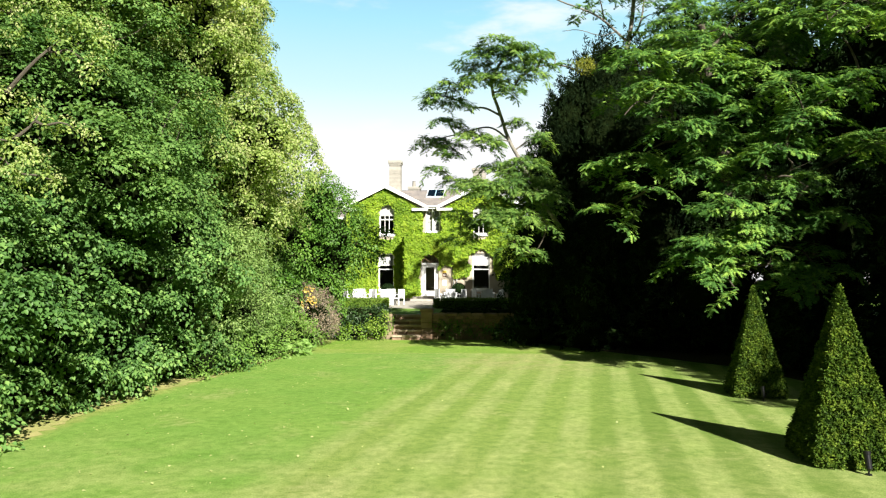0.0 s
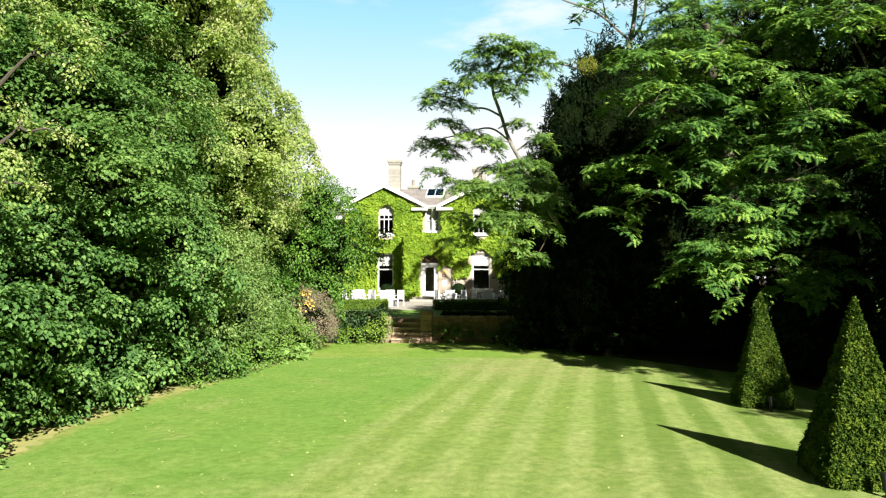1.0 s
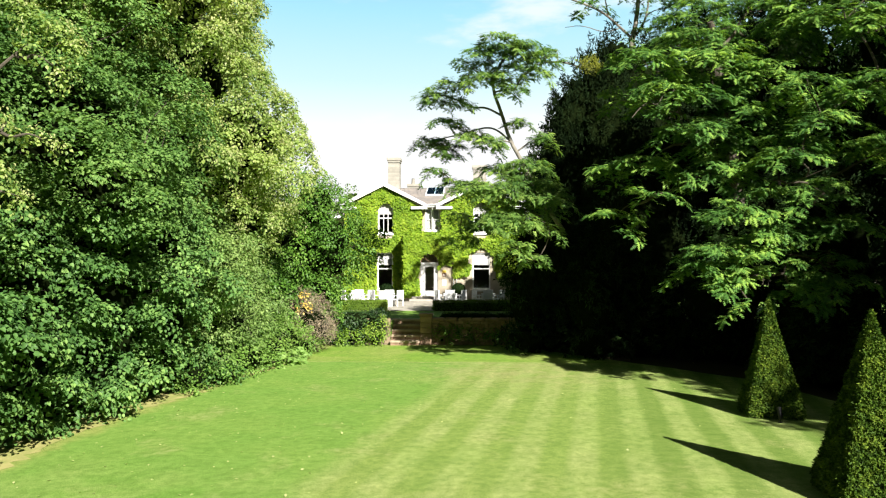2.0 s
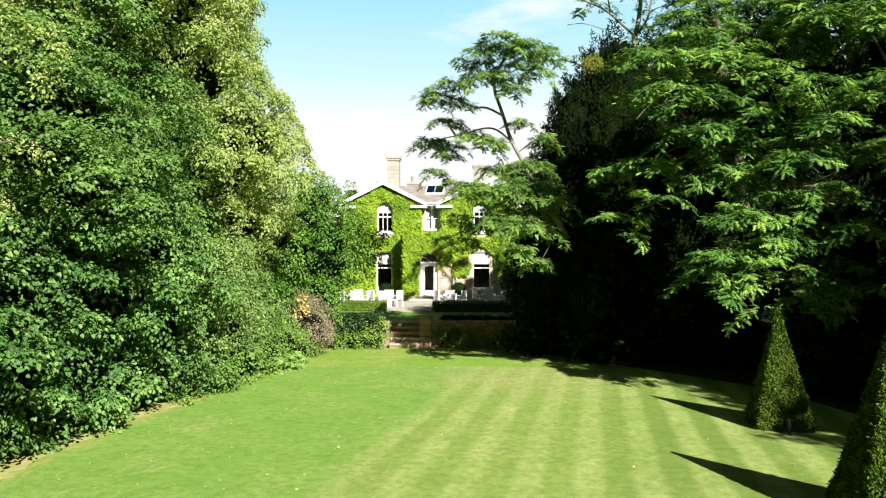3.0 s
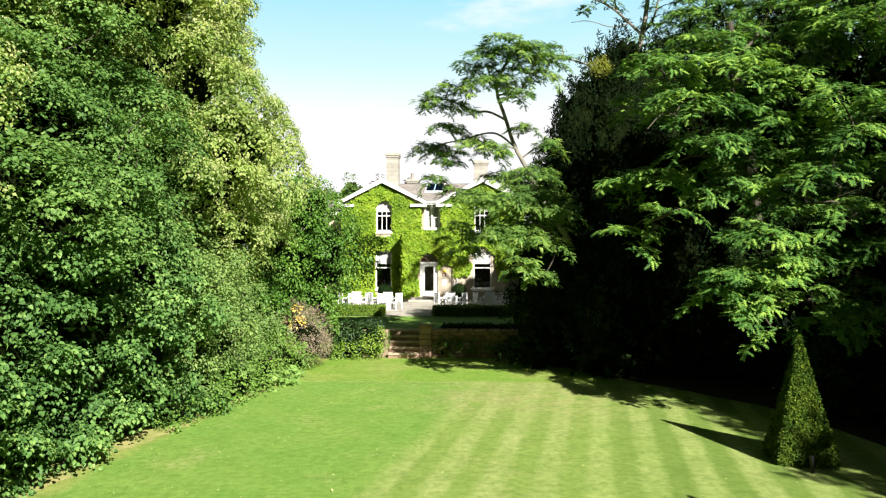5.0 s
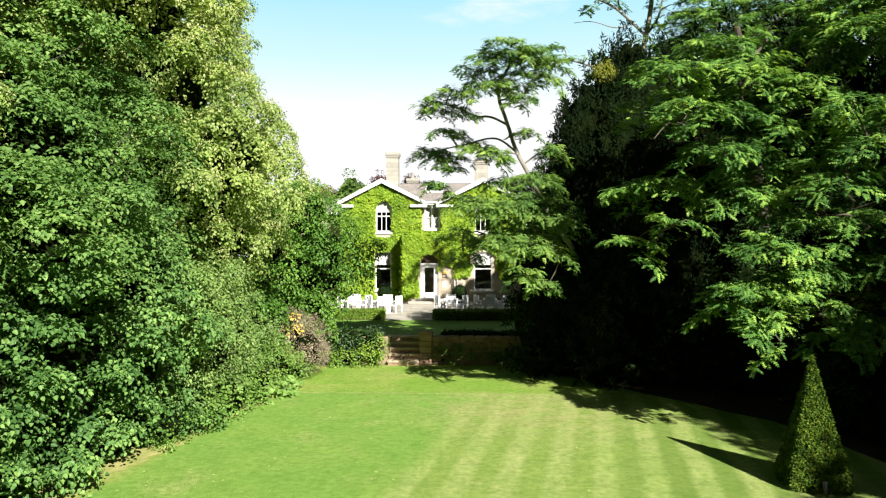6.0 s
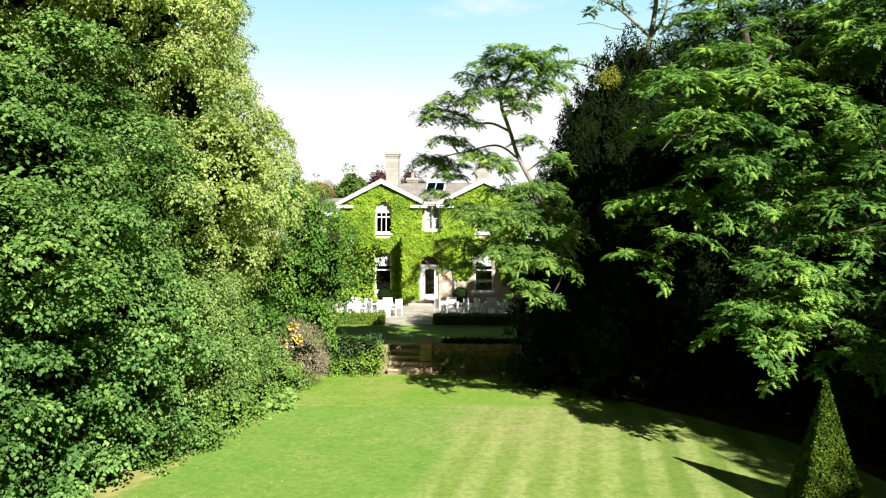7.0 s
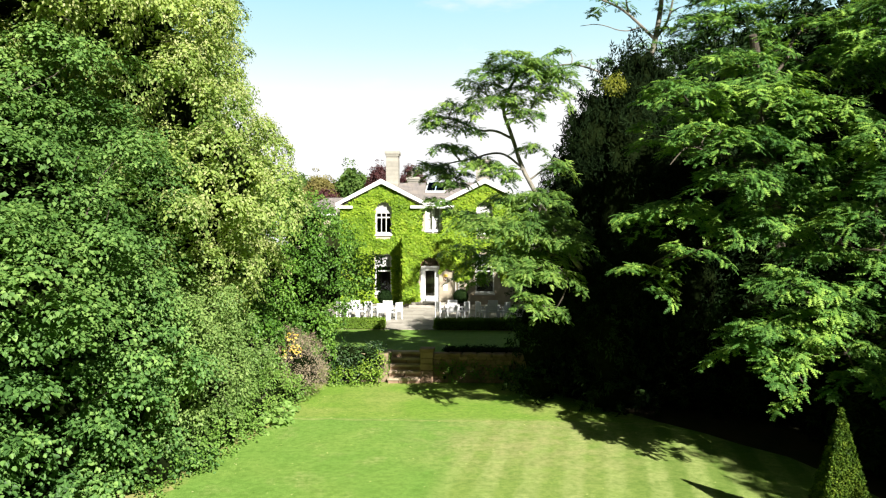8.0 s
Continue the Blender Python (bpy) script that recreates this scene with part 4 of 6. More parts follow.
for z0, z1, m, name in ((3.0, 3.16, M_YELLOW, "plaque"), (2.74, 2.96, M_BROWN, "plaque"), (2.1, 2.5, M_WHITE, "menu_case")):
    plaque = thing(name, "small %s mounted on the stone beside the door" % {M_YELLOW: "yellow enamel plaque", M_BROWN: "brown plaque", M_WHITE: "white framed notice case"}[m], "sign", (-2.1, PORCH - 0.015, z0))
    part("panel", box(-0.14, 0.14, -0.012, 0.012, 0, z1 - z0, 0.004), m, plaque)
    for k in range(2):
        part("lettering", box(-0.09, 0.09, -0.018, -0.013, (z1 - z0) * (0.3 + 0.3 * k), (z1 - z0) * (0.38 + 0.3 * k)), M_BLACK if m is not M_BROWN else M_WHITE, plaque)
for x in (-1.52, -1.3):
    pipe = thing("drainpipe", "white painted drainpipe on the house wall", "drainpipe", (x, FRONT - 0.07, TERRACE), "drainpipes")
    part("pipe", tube(bmesh.new(), [(0, 0, 0), (0, 0, 3.4 if x < -1.4 else 2.4)], [0.045, 0.045], 8), M_WHITE, pipe)
    for z in (0.4, 1.8):
        part("bracket", box(-0.07, 0.07, -0.05, 0.07, z, z + 0.05), M_WHITE, pipe)


def sash_window(x0, x1, z0, z1, y, arched, split, columns, blind_to):
    """A white sash window set into a wall: frame, meeting rail, glazing bars, panes, blind and sill."""
    win = on_house("window", box(x0 - 0.06, x1 + 0.06, y - 0.1, y + 0.2, z0 - 0.14, z0, 0.01), M_WHITE, "white-painted sash window" + (" with an arched head" if arched else " with a half-drawn white blind"))
    bar = 0.075
    r, xc = (x1 - x0) / 2, (x0 + x1) / 2
    top = z1 - r if arched else z1
    bm = box(x0, x0 + bar, y + 0.08, y + 0.2, z0, top)
    block(bm, x1 - bar, x1, y + 0.08, y + 0.2, z0, top)
    block(bm, x0 + bar, x1 - bar, y + 0.08, y + 0.2, z0, z0 + 0.11)
    if arched:
        ring(bm, xc, top, r - bar, r, y + 0.08, y + 0.2)
    else:
        block(bm, x0 + bar, x1 - bar, y + 0.08, y + 0.2, z1 - bar, z1)
    part("frame", bm, M_WHITE, win)
    part("meeting_rail", box(x0 + bar, x1 - bar, y + 0.09, y + 0.19, split - 0.04, split + 0.04), M_WHITE, win)
    for k in range(1, columns):
        x = x0 + bar + (x1 - x0 - 2 * bar) * k / columns
        part("glazing_bar", box(x - 0.022, x + 0.022, y + 0.11, y + 0.16, z0 + 0.11, top), M_WHITE, win)
    pane(box(x0 + bar, x1 - bar, y + 0.135, y + 0.141, z0 + 0.11, split - 0.04), win)
    shape = [(x0 + bar, split + 0.04), (x1 - bar, split + 0.04)] + (arc(xc, top, r - bar, 0, 180, 12) if arched else [(x1 - bar, z1 - bar), (x0 + bar, z1 - bar)])
    pane(prism(bmesh.new(), shape, y + 0.145, y + 0.151), win)
    if blind_to:
        shape = [(x0 + bar, blind_to), (x1 - bar, blind_to)] + (arc(xc, top, r - bar, 0, 180, 12) if arched else [(x1 - bar, z1 - bar), (x0 + bar, z1 - bar)])
        part("blind", prism(bmesh.new(), shape, y + (0.125 if arched else 0.17), y + (0.135 if arched else 0.18)), M_BLIND, win)
    return win


sash_window(*LEFT_LOW, FRONT, False, 3.28, 1, 3.55)
sash_window(*RIGHT_LOW, FRONT, False, 3.28, 1, 3.55)
sash_window(*LEFT_HIGH, FRONT, True, 6.98, 3, 7.25)
sash_window(*RIGHT_HIGH, FRONT, True, 6.98, 3, 7.25)
sash_window(MID[0], -3.14, MID[2], MID[3], RECESS, False, 6.9, 1, 6.25)
sash_window(-3.06, MID[1], MID[2], MID[3], RECESS, False, 6.9, 1, 6.25)
on_house("mullion", box(-3.14, -3.06, RECESS - 0.02, RECESS + 0.3, MID[2], MID[3]), M_WHITE)


# roofs: courses of slates laid over boards
def slates(lower, upper, lower_end, upper_end, rng, course=0.24, wide=0.32):
    """Slates over a roof plane between an eave (lower to lower_end) and a ridge (upper to upper_end)."""
    a, b, c, d = (np.array(p, float) for p in (lower, lower_end, upper, upper_end))
    rise = np.linalg.norm((c + d - a - b) / 2)
    normal = unit(np.cross(b - a, c - a))
    normal = normal if normal[2] > 0 else -normal
    rows = max(2, int(rise / course))
    verts, tris = [], []
    for i in range(rows):
        l0, l1 = a + (c - a) * i / rows, b + (d - b) * i / rows
        u0, u1 = a + (c - a) * (i + 1.15) / rows, b + (d - b) * (i + 1.15) / rows
        n = max(1, int(np.linalg.norm(l1 - l0) / wide))
        cuts = np.clip((np.arange(n + 1) + (0.5 if i % 2 else 0)) / n, 0, 1)
        for f, g in zip(cuts, cuts[1:]):
            if g - f < 1e-3:
                continue
            e = 0.008 / max(np.linalg.norm(l1 - l0), 0.1)
            lift = 0.028 + rng.uniform(0, 0.012)
            q = [l0 + (l1 - l0) * (f + e), l0 + (l1 - l0) * (g - e), u0 + (u1 - u0) * (g - e), u0 + (u1 - u0) * (f + e)]
            k = len(verts)
            verts += [q[0] + normal * lift, q[1] + normal * lift, q[2] + normal * 0.008, q[3] + normal * 0.008, q[0], q[1]]
            tris += [(k, k + 1, k + 2), (k, k + 2, k + 3), (k + 4, k + 5, k + 1), (k + 4, k + 1, k)]
    return np.array(verts), np.array(tris)


def roof(planes, seed, label="grey-brown weathered slate roof", parent_name="roof"):
    rng = np.random.default_rng(seed)
    bm = bmesh.new()
    vs, ts, k = [], [], 0
    for a, b, c, d in planes:
        bm.faces.new([bm.verts.new(p) for p in ((a, b, c) if c == d else (a, b, d, c))])
        v, t = slates(a, c, b, d, rng)
        vs.append(v)
        ts.append(t + k)
        k += len(v)
    bmesh.ops.solidify(bm, geom=bm.faces[:], thickness=0.06)
    boards = on_house(parent_name, bm, M_SLATE, label)
    part("slating", triangles("slating", np.concatenate(vs), np.concatenate(ts)), M_SLATE, boards, "", None, "stuff")


RIDGE_Y, RIDGE_Z, OVER = 55.4, 9.75, 0.42
front_pitch = lambda z: RECESS - 0.35 + (z - (EAVE + 0.1)) * (RIDGE_Y - RECESS + 0.35) / (RIDGE_Z - EAVE - 0.1)
roof([((-9.75, RECESS - 0.35, EAVE + 0.1), (3.75, RECESS - 0.35, EAVE + 0.1), (-7.2, RIDGE_Y, RIDGE_Z), (1.2, RIDGE_Y, RIDGE_Z)),
      ((3.75, 60.7, EAVE + 0.1), (-9.75, 60.7, EAVE + 0.1), (1.2, RIDGE_Y, RIDGE_Z), (-7.2, RIDGE_Y, RIDGE_Z)),
      ((-9.75, 60.7, EAVE + 0.1), (-9.75, RECESS - 0.35, EAVE + 0.1), (-7.2, RIDGE_Y, RIDGE_Z), (-7.2, RIDGE_Y, RIDGE_Z)),
      ((3.75, RECESS - 0.35, EAVE + 0.1), (3.75, 60.7, EAVE + 0.1), (1.2, RIDGE_Y, RIDGE_Z), (1.2, RIDGE_Y, RIDGE_Z))], 21)
for x0, x1, xm in GABLES:
    top = PEAK + 0.08
    roof([((x0 - OVER, FRONT - OVER, EAVE + 0.08), (x0 - OVER, front_pitch(EAVE + 0.14), EAVE + 0.08), (xm, FRONT - OVER, top), (xm, front_pitch(top), top)),
          ((x1 + OVER, front_pitch(EAVE + 0.14), EAVE + 0.08), (x1 + OVER, FRONT - OVER, EAVE + 0.08), (xm, front_pitch(top), top), (xm, FRONT - OVER, top))], 22)
    for s, xe in ((-1, x0), (1, x1)):
        bm = bmesh.new()
        xo = xe + s * OVER
        prism(bm, [(xm, top + 0.03), (xo, EAVE + 0.10), (xo, EAVE - 0.14), (xm, top - 0.30)], FRONT - OVER - 0.03, FRONT - OVER + 0.02)
        on_house("bargeboard", bm, M_WHITE)
        on_house("soffit", prism(bmesh.new(), [(xm, top - 0.10), (xo, EAVE - 0.02), (xo, EAVE - 0.06), (xm, top - 0.14)], FRONT - OVER + 0.02, FRONT + 0.02), M_WHITE)
        on_house("eave_return", box(min(xo, xe - s * 0.75), max(xo, xe - s * 0.75), FRONT - OVER - 0.02, FRONT + 0.02, EAVE - 0.27, EAVE - 0.08, 0.01), M_WHITE)
on_house("fascia", box(-3.86, -2.34, RECESS - 0.40, RECESS - 0.36, EAVE - 0.08, EAVE + 0.12), M_WHITE)
on_house("soffit", box(-3.86, -2.34, RECESS - 0.36, RECESS + 0.02, EAVE - 0.06, EAVE - 0.01), M_WHITE)
on_house("gutter", tube(bmesh.new(), [(-3.9, RECESS - 0.46, EAVE + 0.08), (-2.3, RECESS - 0.46, EAVE + 0.08)], [0.06, 0.06], 8), M_WHITE)
on_house("downpipe", tube(bmesh.new(), [(-3.1, RECESS - 0.4, EAVE), (-3.1, RECESS - 0.08, EAVE - 0.35), (-3.1, RECESS - 0.08, 5.6)], [0.05] * 3, 8), M_WHITE)

# rooflight in the front slope
tilt = math.atan2(RIDGE_Z - EAVE - 0.1, RIDGE_Y - RECESS + 0.35)
rooflight = on_house("rooflight", box(-0.72, 0.72, -1.25, 1.25, 0.0, 0.12, 0.01), M_WHITE, "white-framed rooflight in the slates")
rooflight.matrix_basis = Matrix.Translation(Vector((-3.08, front_pitch(9.25), 9.27)) - Vector(HOUSE_AT)) @ pose(0, 0, 0, math.degrees(tilt))
for s in (-1, 1):
    pane(box(min(s * 0.04, s * 0.62), max(s * 0.04, s * 0.62), -1.12, 1.12, 0.122, 0.128), rooflight)
# The blue backing paints the sky's reflection in the panes.
part("backing", box(-0.63, 0.63, -1.13, 1.13, 0.1205, 0.1215), M_SKY_REFLECTION, rooflight)


def chimney(x0, x1, y0, y1, z0, z1, label):
    """A brick stack with stepped courses near its head and pots on top."""
    stack = on_house("chimney", box(x0 + 0.06, x1 - 0.06, y0 + 0.06, y1 - 0.06, z0, z1 - 0.5), M_BRICK, label)
    for k, (grow, low, high) in enumerate(((0.0, 0.5, 0.36), (0.05, 0.36, 0.22), (0.10, 0.22, 0.0))):
        part("cap_course", box(x0 + 0.06 - grow, x1 - 0.06 + grow, y0 + 0.06 - grow, y1 - 0.06 + grow, z1 - low, z1 - high, 0.015), M_BRICK, stack)
    rng = np.random.default_rng(int(abs(x0) * 100))
    z = z0 + 0.4
    while z < z1 - 0.62:  # every course is proud of its joint
        part("brick_course", box(x0 + 0.045, x1 - 0.045, y0 + 0.045, y1 - 0.045, z, z + 0.143), M_BRICK, stack)
        z += 0.15
    return stack


chimney(-6.85, -5.85, 54.0, 55.0, 8.6, 12.0, "tall pale brick chimney stack with a stepped cap")
low_stack = chimney(-5.75, -4.75, 58.5, 59.3, 8.4, 10.5, "pale brick chimney stack with a clay pot")
part("chimney_pot", tube(bmesh.new(), [(-5.3, 58.9, 10.48), (-5.3, 58.9, 10.56), (-5.3, 58.9, 10.95), (-5.3, 58.9, 11.0)], [0.19, 0.16, 0.13, 0.16], 12), M_BRICK, low_stack, "pale clay chimney pot")
chimney(-0.2, 0.95, 55.6, 56.5, 9.0, 11.6, "pale brick chimney stack")
# side wing with a lower roof
on_house("wing_wall", box(-13.2, -9.36, 53.4, 59.5, UP - 0.2, 7.3), M_ASHLAR)
roof([((-13.6, 53.0, 7.35), (-9.4, 53.0, 7.35), (-11.8, 56.4, 8.7), (-9.4, 56.4, 8.7)),
      ((-9.4, 59.8, 7.35), (-13.6, 59.8, 7.35), (-9.4, 56.4, 8.7), (-11.8, 56.4, 8.7)),
      ((-13.6, 59.8, 7.35), (-13.6, 53.0, 7.35), (-11.8, 56.4, 8.7), (-11.8, 56.4, 8.7))], 23)
on_house("fascia", box(-13.6, -9.4, 52.96, 53.0, 7.2, 7.4), M_WHITE)


# creeper over the walls, clear of the windows
def creeper():
    rng = np.random.default_rng(40)
    faces = []  # origin, along x, outwards, size, how many
    clear = [(h[0] - 0.05, h[1] + 0.05, h[2] - 0.34, h[3] + 0.08) for h in (LEFT_LOW, LEFT_HIGH, RIGHT_LOW, RIGHT_HIGH, MID)]

    def bare(x, z):
        hit = np.zeros(len(x), bool)
        for a, b, c, d in clear:
            inside = (x > a) & (x < b) & (z > c) & (z < d)
            if d > 8:
                r, xc = (b - a) / 2, (a + b) / 2
                inside &= (z < d - r) | ((x - xc) ** 2 + (z - d + r) ** 2 < r * r)
            hit |= inside
        return hit

    def grow(x0, x1, z0, z1, y, n, rule):
        x, z = rng.uniform(x0, x1, n), rng.uniform(z0, z1, n)
        edge = np.array([noise.noise(Vector((a * 1.1, b * 1.1, y))) for a, b in zip(x, z)])
        keep = rule(x, z, edge) & ~bare(x, z)
        x, z = x[keep], z[keep]
        bulge = np.array([noise.noise(Vector((a * 1.7, b * 1.7, 3 + y))) for a, b in zip(x, z)])
        p = np.stack([x, y - 0.03 - rng.random(len(x)) * (0.13 + 0.16 * np.clip(bulge + 0.3, 0, 1)), z], 1)
        return p, np.tile((0.0, -1.0, 0.0), (len(x), 1))

    def under_gable(xm, half):
        return lambda x, z, e: z < EAVE - 0.14 + (PEAK - EAVE - 0.06) * (1 - np.abs(x - xm) / half)

    parts = [grow(-9.45, -3.85, 1.15, PEAK, FRONT, 36000, under_gable(-6.6, 2.8)),
             grow(-2.4, 3.4, 2.6, PEAK, FRONT, 30000, lambda x, z, e: under_gable(0.5, 2.9)(x, z, e) & ((z > 4.5 + e * 0.5) | ((x > -1.55) & (x < -0.35 + e * 0.5) & (z > 2.9 + e * 0.6)) | (x > 1.5 + e * 0.2))),
             grow(-3.85, -2.35, 5.4, 6.15, RECESS, 4500, lambda x, z, e: z < 6.0 + e * 0.3),
             grow(-4.9, -1.6, 1.2, 5.75, PORCH, 20000, lambda x, z, e: ((x < -3.88 + e * 0.12) & (z > 1.3 + e * 0.3)) | ((np.hypot(x - DX, z - (DOOR[3] - DR)) > DR + 0.1) & (z > 3.55 + e * 0.5)))]
    # the porch's side, seen aslant, and its top
    n = 9000
    p = np.stack([-4.88 - rng.random(n) * 0.15, rng.uniform(PORCH, FRONT, n), rng.uniform(1.2, 5.6, n)], 1)
    parts.append((p, np.tile((-1.0, 0.0, 0.0), (n, 1))))
    p = np.stack([rng.uniform(-4.95, -1.6, n), rng.uniform(PORCH - 0.1, RECESS, n), 5.57 + rng.random(n) * 0.25], 1)
    parts.append((p, np.tile((0.0, -0.3, 1.0), (n, 1))))
    p, o = np.concatenate([q[0] for q in parts]), np.concatenate([q[1] for q in parts])
    f = o + np.array((0.2, 0, 0.4)) + rng.normal(0, 0.36, p.shape)
    a = np.array((0, 0, -0.8)) + o * 0.25 + rng.normal(0, 0.45, p.shape)
    mesh = leaf_mesh("creeper", p, f, a, 0.155 * rng.uniform(0.6, 1.3, len(p)), 0.95, 0.14, HOUSE_AT)
    part("creeper", mesh, L_IVY, house, "bright yellow-green climbing creeper")


creeper()

# ---- terrace furniture ----
def garden_chair():
    """A white slatted garden armchair, its front towards +y."""
    chair = thing("garden_chair", "white painted slatted wooden garden armchair on the terrace", "chair", (0, 0, 0), "chairs on the terrace")
    for x in (-0.25, 0.25):
        part("leg", box(x - 0.03, x + 0.03, 0.2, 0.26, 0, 0.62), M_CHAIR, chair)
        part("leg", box(x - 0.03, x + 0.03, -0.27, -0.21, 0, 0.95, 0.006), M_CHAIR, chair)
        part("armrest", box(x - 0.045, x + 0.045, -0.24, 0.30, 0.62, 0.655, 0.006), M_CHAIR, chair)
        part("side_rail", box(x - 0.02, x + 0.02, -0.21, 0.2, 0.36, 0.42), M_CHAIR, chair)
    for k in range(5):
        part("seat_slat", box(-0.27, 0.27, -0.2 + k * 0.095, -0.125 + k * 0.095, 0.42, 0.445), M_CHAIR, chair)
    for k in range(4):
        part("back_slat", box(-0.22, 0.22, -0.255, -0.23, 0.49 + k * 0.118, 0.595 + k * 0.118), M_CHAIR, chair)
    return chair


def garden_table():
    table = thing("garden_table", "white painted slatted wooden garden table on the terrace", "table", (0, 0, 0), "tables on the terrace")
    for k in range(6):
        part("top_slat", box(-0.42, 0.42, -0.42 + k * 0.142, -0.29 + k * 0.142, 0.71, 0.74, 0.004), M_CHAIR, table)
    for x in (-0.36, 0.36):
        part("apron", box(x - 0.02, x + 0.02, -0.33, 0.33, 0.62, 0.70), M_CHAIR, table)
        for y in (-0.36, 0.36):
            part("leg", box(x - 0.035, x + 0.035, y - 0.035, y + 0.035, 0, 0.71), M_CHAIR, table)
    return table


first_chair, first_table = garden_chair(), garden_table()
seats = []
for cx, cy, turn in ((-7.0, 42.0, 4), (-5.15, 41.6, -3), (-1.4, 42.2, 2), (0.88, 42.2, -2)):
    seats.append((first_table, cx, cy, turn))
    for side in range(4):
        a = radians(90 * side + turn)
        seats.append((first_chair, cx + 0.62 * math.sin(a), cy - 0.62 * math.cos(a), 90 * side + turn + (0, -32, 0, 32)[side]))
used = set()
for ob, x, y, turn in seats:
    spot = pose(x, y, TERRACE, 0, 0, turn)
    if ob.name in used:
        copy_thing(ob, spot)
    else:
        used.add(ob.name)
        ob.matrix_basis = spot


def box_ball(x, y, seed):
    rng = np.random.default_rng(seed)
    ob = thing("box_ball_planter", "clipped dark box ball in a dark square planter by the house", "planter", (x, y, TERRACE), "planters by the house")
    part("pot", box(-0.26, 0.26, -0.26, 0.26, 0, 0.45, 0.02), M_TERRACOTTA, ob)
    n = 5000
    d = unit(rng.normal(size=(n, 3)))
    p = d * 0.45 * (1 + rng.normal(0, 0.03, (n, 1))) + np.array((0, 0, 0.83))
    bm = bmesh.new()
    bmesh.ops.create_icosphere(bm, subdivisions=2, radius=0.41, matrix=Matrix.Translation((0, 0, 0.83)))
    part("shade_core", bm, M_PAINTED_SHADE, ob)
    part("leaves", leaf_mesh("leaves", p, d + rng.normal(0, 0.5, (n, 3)), rng.normal(size=(n, 3)), 0.055 * rng.uniform(0.7, 1.3, n), 0.6, 0.15), L_YEW, ob)


box_ball(-5.85, 46.5, 61)
box_ball(-1.05, 46.8, 62)

# low box hedges along the terrace's front
hedge("box_hedge", "low clipped box hedge along the sunny terrace edge", -9.2, -4.62, 37.35, 37.95, UP, UP + 0.5, 14000, 0.06, L_BOX, 63)
hedge("box_hedge", "low clipped box hedge along the shaded terrace edge", -2.1, 4.2, 37.35, 37.95, UP, UP + 0.5, 14000, 0.06, L_BOX, 64)


# ---- clipped yew pyramids and their spotlights on the lawn ----
def pyramid(x, y, side, tall, turn, seed, n):
    rng = np.random.default_rng(seed)
    ob = thing("yew_pyramid", "clipped yew topiary pyramid standing on the striped lawn", "topiary", (x, y, 0), "topiary pyramids")
    ob.rotation_euler = (0, 0, radians(turn))
    h = side / 2
    bm = bmesh.new()
    rings = [[bm.verts.new((sx * r, sy * r, z)) for sx, sy in ((-1, -1), (1, -1), (1, 1), (-1, 1))] for r, z in ((h - 0.08, 0.0), (h - 0.08, tall * 0.09), (0.02, tall - 0.22))]
    bm.faces.new(rings[0][::-1])
    bm.faces.new(rings[2])
    for low, high in zip(rings, rings[1:]):
        for i in range(4):
            bm.faces.new((low[i], low[(i + 1) % 4], high[(i + 1) % 4], high[i]))
    part("shade_core", bm, M_PAINTED_SHADE, ob)
    which = rng.integers(0, 4, n)
    v = 1 - rng.random(n) ** 0.6
    u = rng.uniform(-1, 1, n)
    profile = np.minimum(1.0, (1 - v) * 1.1 - 0.04 * v * (1 - v)) * h + 0.03 - 0.025 * v
    swell = 0.03 * np.array([noise.noise(Vector((a * 2 + k * 9, b * 5, seed))) for a, b, k in zip(u, v, which)])
    bulge = 0.05 * (1 - u * u) * (1 - v)
    tufts = 0.085 * np.array([noise.noise(Vector((a * q * 11 + k * 9, b * 26, seed + 5))) for a, b, k, q in zip(u, v, which, profile / h)])
    d = profile + (swell + bulge + tufts) * (1 - 0.65 * v) + rng.normal(0, 0.012, n)
    w = u * profile
    ax, ay = np.array([0, 1, 0, -1])[which], np.array([-1, 0, 1, 0])[which]
    p = np.stack([ax * d - ay * w, ay * d + ax * w, 0.02 + v * (tall - 0.03)], 1)
    o = np.stack([ax, ay, np.full(n, h / tall)], 1).astype(float)
    f = o * 0.45 + np.array((0, 0, 0.5)) + rng.normal(0, 0.5, (n, 3))
    a = o * 0.8 + np.array((0, 0, 0.25)) + rng.normal(0, 0.5, (n, 3))
    part("leaves", leaf_mesh("leaves", p - o * 0.03, f, a, 0.042 * rng.uniform(0.6, 1.4, n), 0.5, 0.14), L_TOPIARY, ob)
    return ob


pyramid(5.69, 10.68, 1.09, 2.54, -6, 71, 66000)
pyramid(6.61, 16.2, 0.98, 2.48, -9, 72, 42000)


